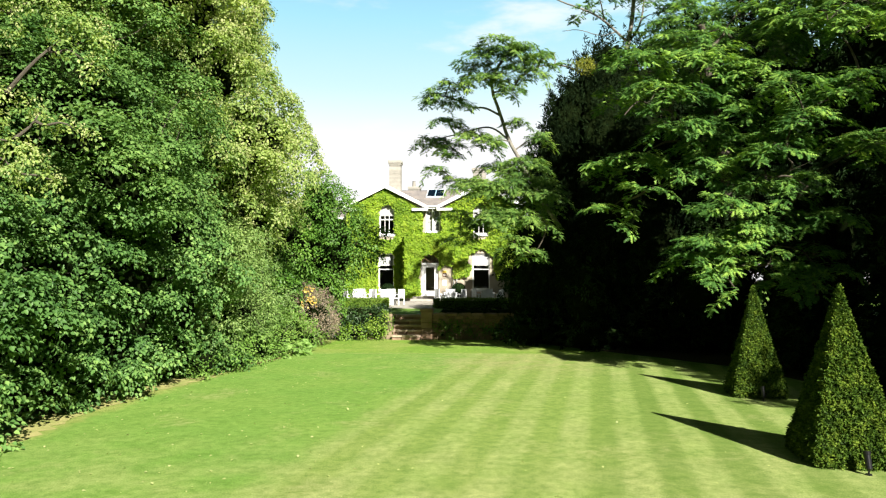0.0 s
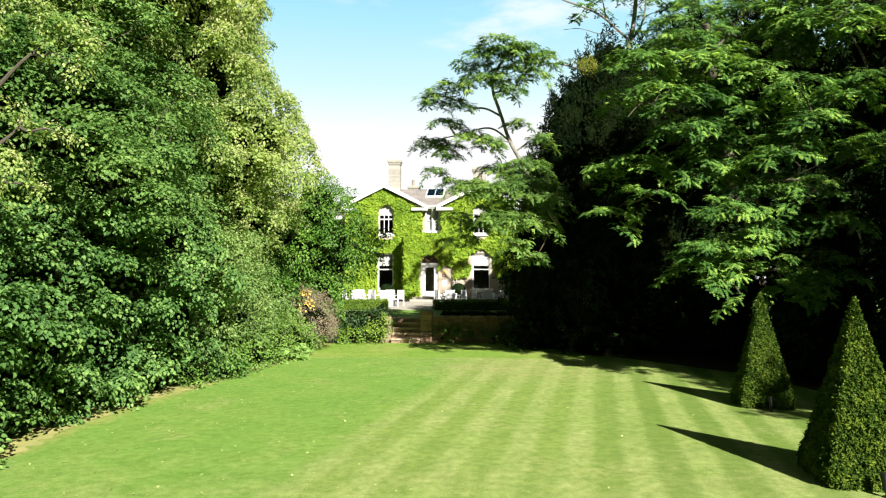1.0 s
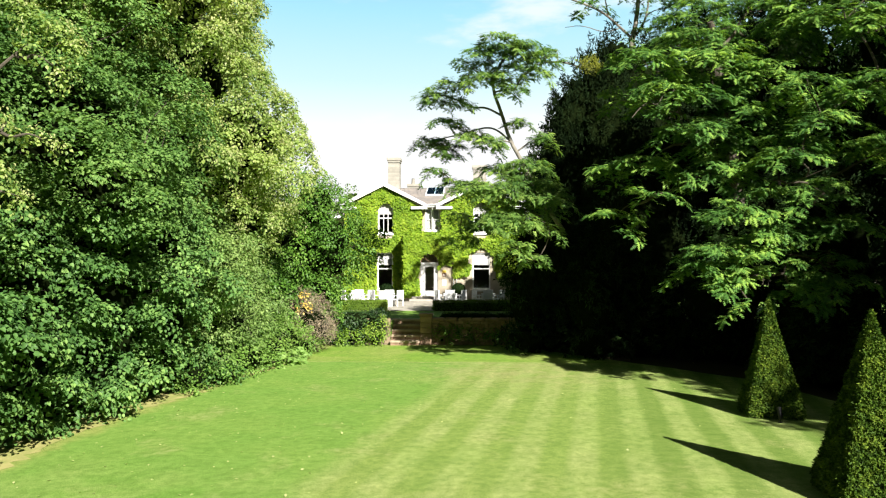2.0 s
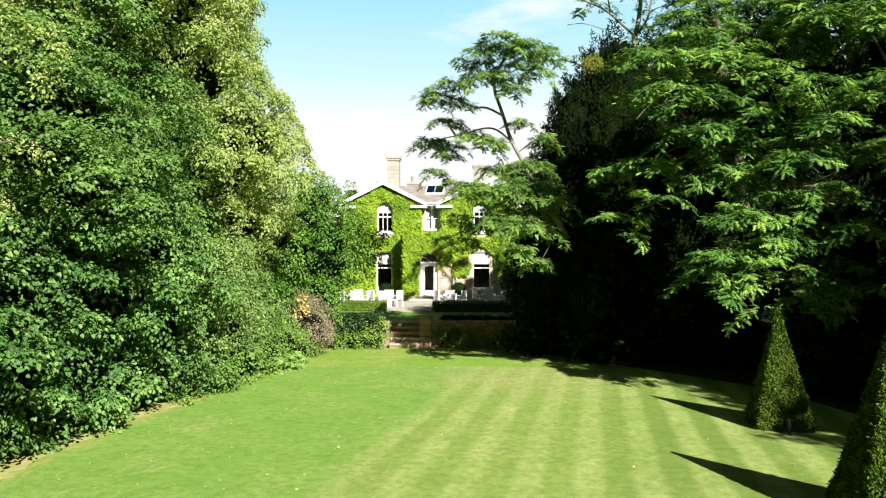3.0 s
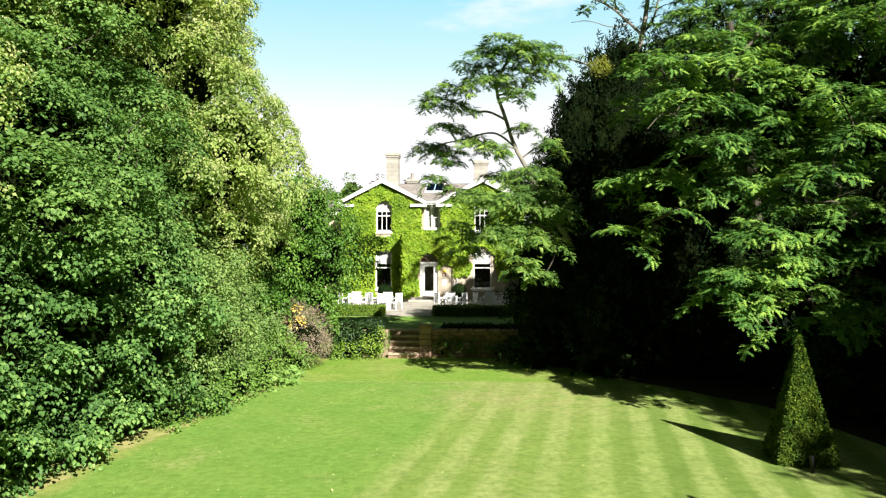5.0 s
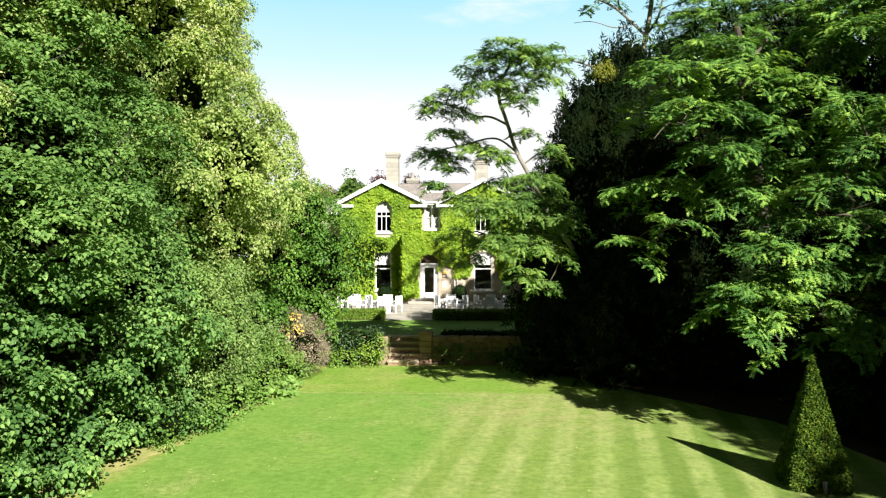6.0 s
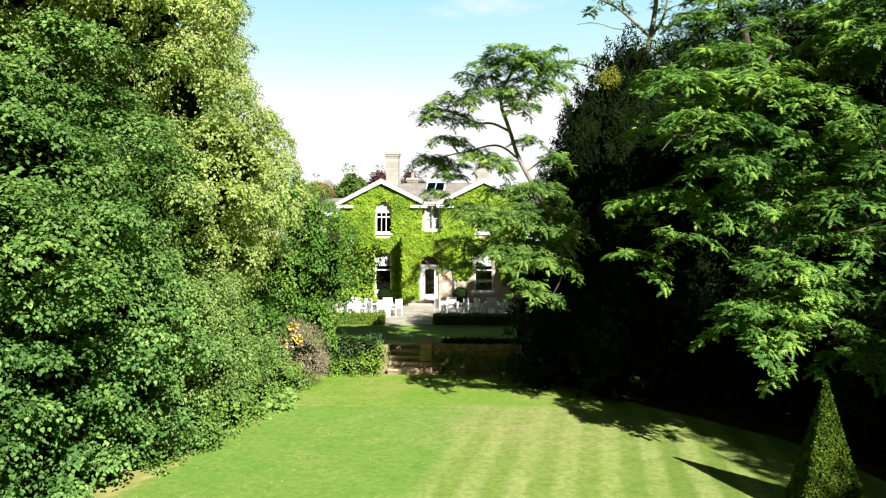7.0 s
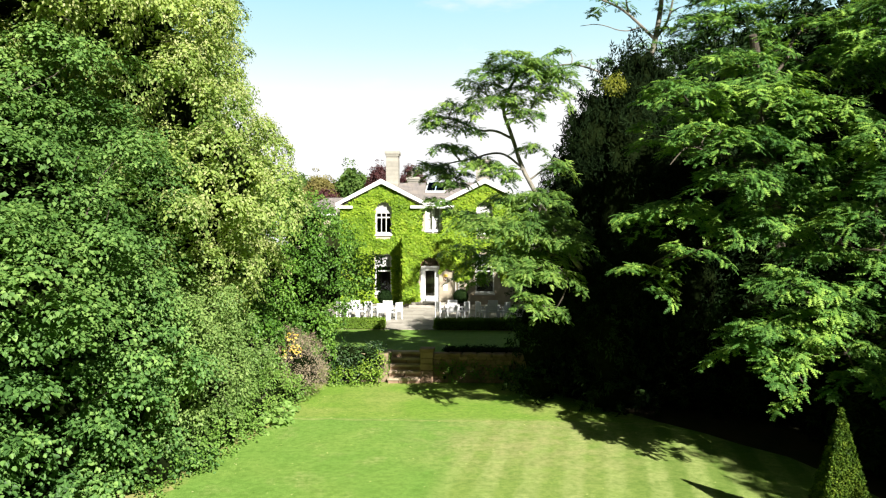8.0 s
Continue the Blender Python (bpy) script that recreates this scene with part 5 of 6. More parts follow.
def spotlight(x, y, turn):
    ob = thing("garden_spotlight", "small black cylindrical garden spotlight in the grass", "lamp", (x, y, 0), "garden spotlights")
    ob.rotation_euler = (0, 0, radians(turn))
    ob.scale = (0.82, 0.82, 0.82)
    part("spike", tube(bmesh.new(), [(0, 0, -0.02), (0, 0, 0.12)], [0.012, 0.018], 8), M_BLACK, ob)
    part("foot", tube(bmesh.new(), [(0, 0, 0.0), (0, 0, 0.02)], [0.05, 0.05], 12), M_BLACK, ob)
    part("body", tube(bmesh.new(), [(0, 0.0, 0.09), (0, -0.01, 0.11), (0, 0.035, 0.33), (0, 0.036, 0.335)], [0.035, 0.05, 0.05, 0.046], 14), M_BLACK, ob)
    part("hood", tube(bmesh.new(), [(0, 0.033, 0.325), (0, 0.042, 0.375)], [0.056, 0.058], 14), M_BLACK, ob)


spotlight(5.60, 9.86, 5)
spotlight(6.46, 15.38, 10)

# ---- trees and shrubs beyond the lawn's left edge ----
TO_LAWN = (0.8, -0.5, 0.0)
leafy_tree("lime_tree", "tall lime tree in pale flower, its boughs sweeping low", "tree", (-10.6, 22.6, 0), [(-10.6, 22.6, -0.1), (-10.6, 22.5, 3), (-10.4, 22.5, 7), (-10.2, 22.4, 11), (-10.3, 22.5, 15)],
           [(-9.7, 17.3, 10.7, 2.0, 2.2, 1.4), (-9.5, 21.8, 11.6, 2.4, 2.8, 2.8), (-7.4, 22.5, 7.3, 2.05, 2.2, 1.6), (-8.85, 22.0, 9.3, 2.3, 2.6, 2.0), (-9.3, 20.2, 10.8, 2.3, 2.4, 2.2), (-7.9, 23.4, 5.0, 1.7, 2.1, 1.8), (-8.2, 21.2, 6.4, 1.9, 2.2, 1.7),
            (-10.6, 19.6, 14.0, 3.0, 3.2, 2.8), (-10.8, 24.0, 15.2, 3.2, 3.8, 3.0), (-10.6, 25.8, 11.0, 2.8, 2.8, 3.0), (-8.7, 26.0, 7.0, 1.9, 2.2, 2.2)],
           L_LIME, 81, density=5.2, clump=(0.72, 0.98, 0.78, 0.22), count=42, leaf=0.104, radius=0.34, thick=0.05, droop=0.9, lift=0.45, girth=0.42, face=TO_LAWN, inner=1.0, blossom=(0.6, L_BRACT, 0.08), below=0.4, rough=0.14, twig_share=0.05, solid_share=0.5, scatter=0.30, lining=20.0)
leafy_tree("hornbeam_tree", "plain green hornbeam with level layered twigs", "tree", (-11.2, 17.6, 0), [(-11.2, 17.6, -0.1), (-11.2, 17.6, 3), (-11.1, 17.5, 6), (-11.0, 17.5, 9)],
           [(-9.3, 19.5, 6.6, 2.2, 2.2, 1.9), (-9.8, 17.2, 8.2, 2.2, 2.2, 1.6), (-9.2, 16.4, 6.3, 2.3, 2.2, 1.9), (-9.0, 18.2, 4.8, 2.0, 2.4, 1.6), (-7.25, 14.3, 4.6, 1.25, 1.4, 1.15), (-7.5, 13.4, 5.4, 1.1, 0.8, 0.9), (-7.35, 15.7, 5.2, 1.1, 1.3, 1.1), (-9.0, 15.4, 7.2, 1.4, 1.7, 1.4), (-9.6, 14.0, 6.9, 1.0, 1.2, 1.2)],
           L_HORNBEAM, 83, density=4.8, clump=(0.62, 0.70, 0.42, 0.22), count=60, leaf=0.088, radius=0.40, thick=0.035, droop=0.4, lift=0.72, girth=0.26, face=TO_LAWN, inner=1.0, below=0.4, rough=0.2, twig_share=0.06, solid_share=0.5, scatter=0.28, lining=60.0)
# long boughs that droop out over the lawn: points from the crown to the tip, and how thick the foliage is
LIME_BOUGHS = [([(-7.16, 9.9, 7.08), (-6.61, 10.1, 6.94), (-6.18, 10.2, 6.8), (-5.93, 10.3, 6.61), (-5.63, 10.4, 6.47), (-5.43, 10.4, 6.2)], 0.22),
               ([(-5.92, 10.3, 6.26), (-5.71, 10.4, 6.03), (-5.54, 10.5, 5.86)], 0.15),
               ([(-7.12, 9.9, 5.64), (-6.74, 10.1, 5.43), (-6.41, 10.2, 5.3), (-6.16, 10.3, 5.09), (-5.87, 10.4, 4.94), (-5.46, 10.4, 4.82)], 0.13),
               ([(-6.95, 9.7, 5.16), (-6.58, 9.9, 4.83), (-6.38, 10.0, 4.6), (-6.14, 10.1, 4.32), (-5.89, 10.2, 4.01)], 0.16),
               ([(-6.83, 9.8, 4.44), (-6.48, 9.9, 4.29), (-6.24, 10.0, 4.14)], 0.12),
               ([(-7.14, 10.0, 6.78), (-6.78, 10.2, 6.72), (-6.66, 10.2, 6.42)], 0.14)]


def along_bough(points, thick):
    """Small lobes strung along a bough, thinner towards its tip."""
    line = eased(points, 1)
    return [(*p, thick * (1.2 - 0.5 * i / len(line)), thick * (1.2 - 0.5 * i / len(line)), thick * 0.8) for i, p in enumerate(line)]


leafy_tree("lime_tree", "lime tree in pale flower close to the lawn", "tree", (-11.0, 10.8, 0), [(-11.0, 10.8, -0.1), (-11.0, 10.9, 3), (-10.8, 11.0, 7), (-10.7, 11.2, 10)],
           [(-9.6, 10.0, 4.6, 1.5, 1.6, 1.2), (-9.5, 10.2, 7.0, 1.7, 1.7, 1.3), (-10.0, 9.0, 8.8, 2.0, 2.0, 1.7), (-10.4, 13.0, 10.4, 2.0, 2.0, 1.6)],
           L_LIME, 82, boughs=[q for points, thick in LIME_BOUGHS for q in along_bough(points, thick)], density=20.0, clump=(0.30, 0.46, 0.8, 0.25), count=24, leaf=0.062, radius=0.16, thick=0.035, droop=0.9, lift=0.45, girth=0.3, face=TO_LAWN, inner=0.5, blossom=(0.6, L_BRACT, 0.05), rough=0.16, twig_share=0.02, solid_share=0.0, scatter=0.34, lining=0.0)
HAZELS = [(-8.75, 10.6, 1.9, 1.5, 1.5, 2.0), (-8.85, 13.2, 2.3, 1.6, 1.6, 2.5), (-8.75, 15.7, 2.6, 1.65, 1.7, 2.9), (-8.45, 18.1, 2.6, 1.6, 1.7, 2.9)]
for i, (x, y, z, rx, ry, rz) in enumerate(HAZELS):
    leafy_tree("hazel_shrub", "dense hazel shrub with broad rounded leaves down to the grass", "shrub", (x, y, 0), [(x, y, -0.05), (x + 0.1, y, 0.8), (x + 0.1, y + 0.1, 1.8)],
               [(x + 0.4, y, z, rx, ry, rz), (x + 0.6, y - 0.3, 0.7, 1.15, 1.2, 0.9), (x + 0.75, y + 1.0, 0.55, 0.95, 1.0, 0.7), (x + 0.3, y + 0.4, z + 1.3, 1.3, 1.3, 1.3)],
               L_HAZEL, 90 + i, density=6.0, clump=(0.46, 0.66, 0.55), count=48, leaf=0.086, radius=0.31, thick=0.04, droop=0.55, lift=0.6, width=0.9, girth=0.09, face=TO_LAWN, inner=1.0, lining=40.0, group="hazel hedge", below=0.6, rough=0.22, twig_share=0.1, hang=0.5, solid_share=0.62, scatter=0.32, rounded=True)
leafy_tree("dark_leaved_tree", "rounded dark green small tree beside the terrace", "tree", (-7.0, 30.9, UP), [(-7.0, 30.9, UP - 0.1), (-7.0, 30.9, 2.5), (-6.9, 30.8, 4.3)],
           [(-6.4, 30.3, 4.0, 2.05, 2.0, 2.4), (-6.75, 29.9, 2.4, 1.45, 1.5, 1.4), (-7.9, 29.6, 3.8, 1.9, 1.9, 2.3), (-6.9, 30.5, 6.0, 1.35, 1.3, 1.3)],
           L_SMALL, 101, density=4.5, clump=(0.5, 0.62, 0.6), count=36, leaf=0.10, radius=0.32, droop=0.6, lift=0.55, rounded=True, girth=0.14, inner=8.0, below=0.6, face=TO_LAWN, rough=0.25, solid_share=0.55, scatter=0.4)
leafy_tree("mixed_shrub", "tall light green bushy shrub with fine leaves by the lawn", "shrub", (-7.4, 20.6, 0), [(-7.4, 20.6, -0.05), (-7.4, 20.6, 0.6), (-7.3, 20.6, 1.2)],
           [(-7.3, 19.6, 0.8, 0.9, 1.2, 1.0), (-7.3, 21.4, 1.2, 1.1, 1.4, 1.3), (-7.5, 20.4, 2.4, 1.1, 1.4, 1.3), (-7.6, 21.6, 3.3, 1.1, 1.4, 1.2), (-7.0, 19.3, 3.2, 1.0, 1.1, 1.0)], L_SHRUB, 102, density=7.0, clump=(0.34, 0.42, 0.6), count=28, leaf=0.09, radius=0.24, girth=0.05, inner=4.0, lining=60.0, below=0.6, lift=0.6, droop=0.5, solid_share=0.5, width=0.55, twig_share=0.1, face=TO_LAWN)
leafy_tree("mixed_shrub", "feathery mid-green shrub below the lime boughs", "shrub", (-7.5, 23.6, 0), [(-7.5, 23.6, -0.05), (-7.5, 23.6, 0.8), (-7.4, 23.6, 1.6)],
           [(-7.4, 23.2, 1.4, 1.1, 1.4, 1.5), (-7.3, 25.0, 1.2, 1.0, 1.3, 1.2), (-7.8, 23.8, 2.6, 1.0, 1.3, 1.0)], L_SHRUB, 108, density=7.0, clump=(0.34, 0.44, 0.55), count=26, leaf=0.095, radius=0.24, girth=0.05, inner=4.0, lining=60.0, below=0.6, lift=0.6, droop=0.5, solid_share=0.5, width=0.5, twig_share=0.1, face=TO_LAWN)
leafy_tree("mixed_shrub", "tall dark shrub behind the border plants", "shrub", (-8.2, 26.2, 0), [(-8.2, 26.2, -0.05), (-8.2, 26.2, 1.2), (-8.1, 26.2, 2.4)],
           [(-8.1, 26.2, 1.9, 1.4, 2.0, 2.0), (-7.6, 28.6, 1.6, 1.3, 1.4, 1.6)], L_SMALL, 103, density=4.0, count=60, leaf=0.12, radius=0.4, girth=0.06, inner=8.0, below=0.7, droop=0.6, solid_share=0.6)
leafy_tree("border_plants", "low leafy ground cover spilling on to the grass", "plant", (-6.6, 21.4, 0), [(-6.6, 21.4, -0.02), (-6.6, 21.4, 0.15), (-6.55, 21.4, 0.3)],
           [(-7.0, 18.4, 0.3, 0.55, 0.9, 0.5), (-6.7, 19.8, 0.4, 0.6, 1.0, 0.6), (-6.55, 21.3, 0.45, 0.65, 1.1, 0.65), (-6.45, 23.0, 0.5, 0.65, 1.1, 0.7), (-6.5, 25.0, 0.6, 0.8, 1.2, 0.8), (-6.2, 26.2, 0.3, 0.5, 0.7, 0.4)], L_COVER, 104, density=9.0, clump=(0.26, 0.34, 0.7), count=20, leaf=0.075, radius=0.18, girth=0.02, inner=15.0, below=0.3, lift=0.6, solid_share=0.55, twig_share=0.05)
leafy_tree("large_leaved_plant", "pale green plant with large round leaves by the grass", "plant", (-5.85, 23.4, 0), [(-5.85, 23.4, -0.02), (-5.85, 23.4, 0.1), (-5.85, 23.4, 0.2)],
           [(-6.1, 22.6, 0.2, 0.4, 0.5, 0.22), (-6.0, 23.6, 0.2, 0.4, 0.6, 0.25), (-6.05, 24.5, 0.2, 0.35, 0.4, 0.22)], L_PALE, 105, density=12.0, count=4, leaf=0.19, radius=0.2, girth=0.02, inner=3.0, below=0.2, lift=0.75, width=1.0, rounded=True)
leafy_tree("russet_shrub", "rounded greyish russet shrub with fine twiggy leaves", "shrub", (-6.1, 27.0, 0), [(-6.1, 27.0, -0.03), (-6.1, 27.0, 0.6), (-6.05, 27.0, 1.2)],
           [(-6.0, 26.9, 1.2, 0.9, 0.9, 1.05), (-6.6, 27.1, 1.5, 0.8, 0.8, 0.9), (-5.8, 26.8, 0.7, 0.75, 0.7, 0.6)], L_RUSSET, 106, density=36.0, count=16, leaf=0.055, radius=0.16, girth=0.03, inner=30.0, below=0.7, width=0.32, scatter=0.8, hang=-0.4, solid_share=0.45, droop=0.1, lift=0.3, twig_share=0.2)
leafy_tree("amber_shrub", "sprays of amber-yellow leaves among the shrubs", "shrub", (-6.75, 27.9, 0), [(-6.75, 27.9, -0.03), (-6.75, 27.9, 1.2), (-6.7, 27.7, 2.0)],
           [(-6.25, 26.5, 2.15, 0.22, 0.2, 0.16), (-6.1, 26.4, 1.75, 0.24, 0.2, 0.13), (-6.55, 26.4, 1.65, 0.2, 0.2, 0.1)], L_AMBER, 107, density=9.0, count=10, leaf=0.095, radius=0.14, girth=0.03, inner=4.0, below=0.7)

# growth before the wall left of the steps
leafy_tree("ivy_hedge", "glossy ivy hedge grown over the retaining wall, darkened for tree shade", "hedge", (-4.9, 29.5, 0), [(-4.9, 29.5, -0.02), (-4.9, 29.5, 0.4), (-4.9, 29.5, 0.8)],
           [(-6.3, 29.6, 0.6, 0.75, 0.55, 0.75), (-5.5, 29.6, 0.6, 0.75, 0.55, 0.72), (-4.7, 29.6, 0.62, 0.7, 0.55, 0.72), (-3.95, 29.65, 0.7, 0.42, 0.5, 0.68), (-5.0, 29.95, 1.05, 1.2, 0.45, 0.30)], L_SHADED_IVY, 111, density=11.0, clump=(0.20, 0.27, 0.7), count=26, leaf=0.075, radius=0.17, girth=0.03, inner=15.0, below=0.5, lift=0.4, solid_share=0.8, twig_share=0.0, rounded=True)
leafy_tree("border_plants", "bright yellow-green border plants at the wall's foot", "plant", (-4.6, 29.0, 0), [(-4.6, 29.0, -0.02), (-4.6, 29.0, 0.1), (-4.6, 29.0, 0.2)],
           [(-5.6, 28.95, 0.3, 0.6, 0.35, 0.4), (-4.8, 28.95, 0.32, 0.6, 0.35, 0.4), (-4.0, 28.9, 0.42, 0.55, 0.35, 0.52), (-3.6, 29.1, 0.75, 0.25, 0.25, 0.5)], L_BORDER, 112, density=16.0, count=18, leaf=0.075, radius=0.2, girth=0.02, inner=20.0, below=0.3)
for px, wide, seed in ((-0.9, 0.8, 113), (0.45, 1.0, 115), (1.5, 0.45, 116)):
    leafy_tree("wall_plant", "trailing green plant rooted in the retaining wall", "plant", (px, WALL_Y - 0.05, 0.55), [(px, WALL_Y - 0.02, 0.5), (px, WALL_Y - 0.1, 0.55), (px, WALL_Y - 0.12, 0.6)],
               [(px - wide * 0.5, WALL_Y - 0.08, 0.6, wide * 0.6, 0.10, 0.25), (px, WALL_Y - 0.08, 0.5, wide * 0.7, 0.12, 0.35), (px + wide * 0.45, WALL_Y - 0.08, 0.35, wide * 0.55, 0.14, 0.3)], L_COVER, seed, density=24.0, count=14, leaf=0.07, radius=0.14, girth=0.012, inner=0.0, below=0.6, group="wall plants")
hedge("lavender_edge", "low dark hedge on top of the retaining wall", -1.2, 4.5, 29.95, 30.45, UP, UP + 0.22, 9000, 0.07, L_YEW, 114, 0.05)

# ---- trees beyond the lawn's right edge ----
TO_US = (-0.4, -0.8, 0.0)
LOCUST_FRONT = [(5, 20.3, 8.9, 0.94, 0.8, 0.53), (6.9, 20.3, 8.7, 1.03, 0.91, 0.67), (4.5, 21.3, 8.1, 0.35, 0.35, 0.42), (5.9, 20.3, 7.8, 1.42, 1.26, 0.52), (8.2, 20.3, 8.2, 1.03, 0.91, 0.82), (5.1, 21.3, 6.1, 1.03, 0.87, 0.5), (6.4, 20.3, 6.9, 1.03, 0.91, 0.67), (7.4, 20.3, 7.3, 0.9, 0.79, 0.67), (4.4, 21.3, 4.7, 0.35, 0.35, 0.5), (5.3, 20.3, 5.2, 0.42, 0.35, 0.38), (6.9, 20.3, 5.8, 0.9, 0.79, 0.67), (8.4, 20.3, 6.3, 1.03, 0.91, 0.82), (7.1, 18.9, 4.4, 0.93, 0.82, 0.75), (6.4, 18.9, 3.6, 0.57, 0.5, 0.61), (6.1, 18.9, 3.1, 0.45, 0.45, 0.4), (7.5, 18.9, 3.4, 0.81, 0.71, 0.61), (7.9, 18.9, 4.0, 0.7, 0.6, 0.6), (8.1, 18.9, 3.0, 0.6, 0.55, 0.5), (7.9, 19.6, 5.2, 0.7, 0.6, 0.6), (7.1, 20.8, 9.3, 0.8, 0.7, 0.5), (7.2, 20.6, 8.2, 0.7, 0.6, 0.5), (7.05, 20.6, 6.5, 0.6, 0.5, 0.4), (7.05, 20.2, 8.6, 0.5, 0.5, 0.3), (5.9, 20.8, 8.6, 0.6, 0.5, 0.4)]
LOCUST_BACK = [(8.3, 18.2, 5.9, 0.7, 0.6, 0.5), (8.9, 18.4, 5.0, 0.6, 0.6, 0.5), (9.0, 18.4, 6.8, 0.7, 0.6, 0.5), (8.4, 18.2, 7.6, 0.6, 0.6, 0.4), (9.0, 18.9, 3.3, 0.6, 0.55, 0.5), (9.3, 18.6, 2.8, 0.5, 0.5, 0.4), (8.6, 18.5, 2.4, 0.4, 0.4, 0.3), (9.4, 18.6, 4.2, 0.6, 0.5, 0.45), (6.9, 18.9, 2.8, 0.57, 0.5, 0.47), (8.4, 18.9, 4.1, 0.57, 0.5, 0.75), (7.2, 18.7, 2.3, 0.35, 0.35, 0.26), (8.5, 18.9, 2.5, 0.45, 0.39, 0.61), (9.2, 20.3, 5.4, 0.5, 0.44, 0.67), (7.1, 22, 10, 1.29, 1.15, 0.58), (9, 22, 10, 1.29, 1.15, 0.58), (9.4, 20.3, 7.3, 0.5, 0.44, 0.82), (9.9, 19.2, 9.6, 0.9, 0.8, 0.6), (10.7, 19.0, 9.3, 0.8, 0.8, 0.6), (9.9, 18.8, 7.5, 0.7, 0.6, 0.5), (10.6, 18.9, 7.9, 0.8, 0.7, 0.6), (9.3, 20.4, 10.1, 0.8, 0.7, 0.5), (11.3, 19.6, 6.3, 1.2, 1.1, 0.6), (11.5, 21, 11, 2.2, 2, 1.2), (8.5, 22, 10.9, 1.0, 0.9, 0.45)]
feathery_tree("locust_tree", "spreading locust tree with level sprays of feathery leaves", "tree", (9.9, 26.6, 0), [(9.9, 26.6, -0.1), (9.8, 26.2, 3.5), (9.3, 25.4, 7.0), (8.6, 24.9, 9.6), (8.5, 24.8, 10.7), (8.2, 24.4, 11.5)],
              [(x, y, z, rx * 0.98, ry * 0.98, rz * 0.66) for x, y, z, rx, ry, rz in LOCUST_FRONT + LOCUST_BACK],
              121, density=7.5, count=62, leaf=0.215, radius=0.46, girth=0.30, bark=M_BARK, face=TO_US, twig_share=0.25, pairs=4, droop=0.55, below=0.12, within=0.5, gap=0.23, more_limbs=[([(6.2, 20.6, 7.5), (5.5, 20.0, 7.5), (4.95, 19.6, 7.62), (4.7, 19.45, 7.45), (4.45, 19.4, 7.15)], 0.03), ([(8.4, 19.4, 5.4), (8.0, 18.4, 5.2), (8.3, 17.9, 5.35), (8.6, 17.6, 5.5)], 0.02)])
feathery_tree("leaning_locust_tree", "slender leaning locust tree with open feathery sprays", "tree", (5.5, 29.0, 0), [(5.5, 29.2, -0.1), (5.3, 29.0, 1.6), (4.7, 28.2, 3.1), (3.75, 26.6, 4.2), (3.2, 25.6, 4.75), (2.55, 25.2, 5.6), (1.94, 25.4, 6.89), (1.47, 25.6, 7.79), (1.17, 25.3, 8.7), (0.83, 24.6, 9.4), (0.93, 24.2, 9.8), (1.3, 23.6, 10.3)],
              [(1.1, 23.2, 10.5, 0.6, 0.54, 0.3), (0.22, 23.4, 10.1, 0.5, 0.45, 0.26), (1.91, 23.6, 10.43, 0.5, 0.45, 0.28), (0.45, 23.4, 9.47, 0.45, 0.41, 0.2), (1.29, 23.8, 9.71, 0.45, 0.41, 0.25), (-0.55, 24.2, 9.46, 0.42, 0.38, 0.18), (-1.15, 24.7, 9.2, 0.4, 0.36, 0.2), (-0.32, 24.5, 8.97, 0.35, 0.32, 0.14), (-0.79, 25, 8.34, 0.4, 0.36, 0.15), (-1.6, 26, 7.9, 0.4, 0.38, 0.18), (-0.82, 25.6, 7.69, 0.45, 0.41, 0.17), (0.14, 25.2, 7.93, 0.45, 0.41, 0.17), (0.81, 25, 7.55, 0.35, 0.32, 0.22), (1.59, 24, 9.17, 0.35, 0.32, 0.2), (2.14, 24.2, 9.92, 0.4, 0.36, 0.22), (2.57, 24.6, 10.45, 0.4, 0.36, 0.24), (2.62, 25.4, 7.8, 0.3, 0.27, 0.18), (1.79, 25.3, 8.38, 0.25, 0.23, 0.14), (-0.61, 25.6, 7.2, 0.34, 0.3, 0.12)],
              122, density=13.0, count=46, leaf=0.20, radius=0.36, girth=0.11, twig_share=0.22, bark=M_PALE_BARK, mat=L_YOUNG, pairs=4, droop=0.5, below=0.6, within=0.0, gap=0.15,
              more_limbs=[([(1.16, 25.65, 8.7), (0.61, 25.3, 8.92), (0.16, 25.1, 8.83), (-0.49, 24.8, 9.12), (-1.0, 24.6, 9.2), (-1.45, 24.5, 9.1)], 0.045), ([(1.5, 25.6, 7.75), (0.95, 25.5, 8.2), (0.49, 25.4, 8.2), (-0.1, 25.5, 8.02), (-0.7, 25.7, 7.95), (-1.2, 25.9, 7.85), (-1.7, 26.0, 7.8)], 0.038), ([(0.86, 24.5, 9.45), (0.4, 24.0, 9.7), (0.1, 23.6, 9.9)], 0.035)])
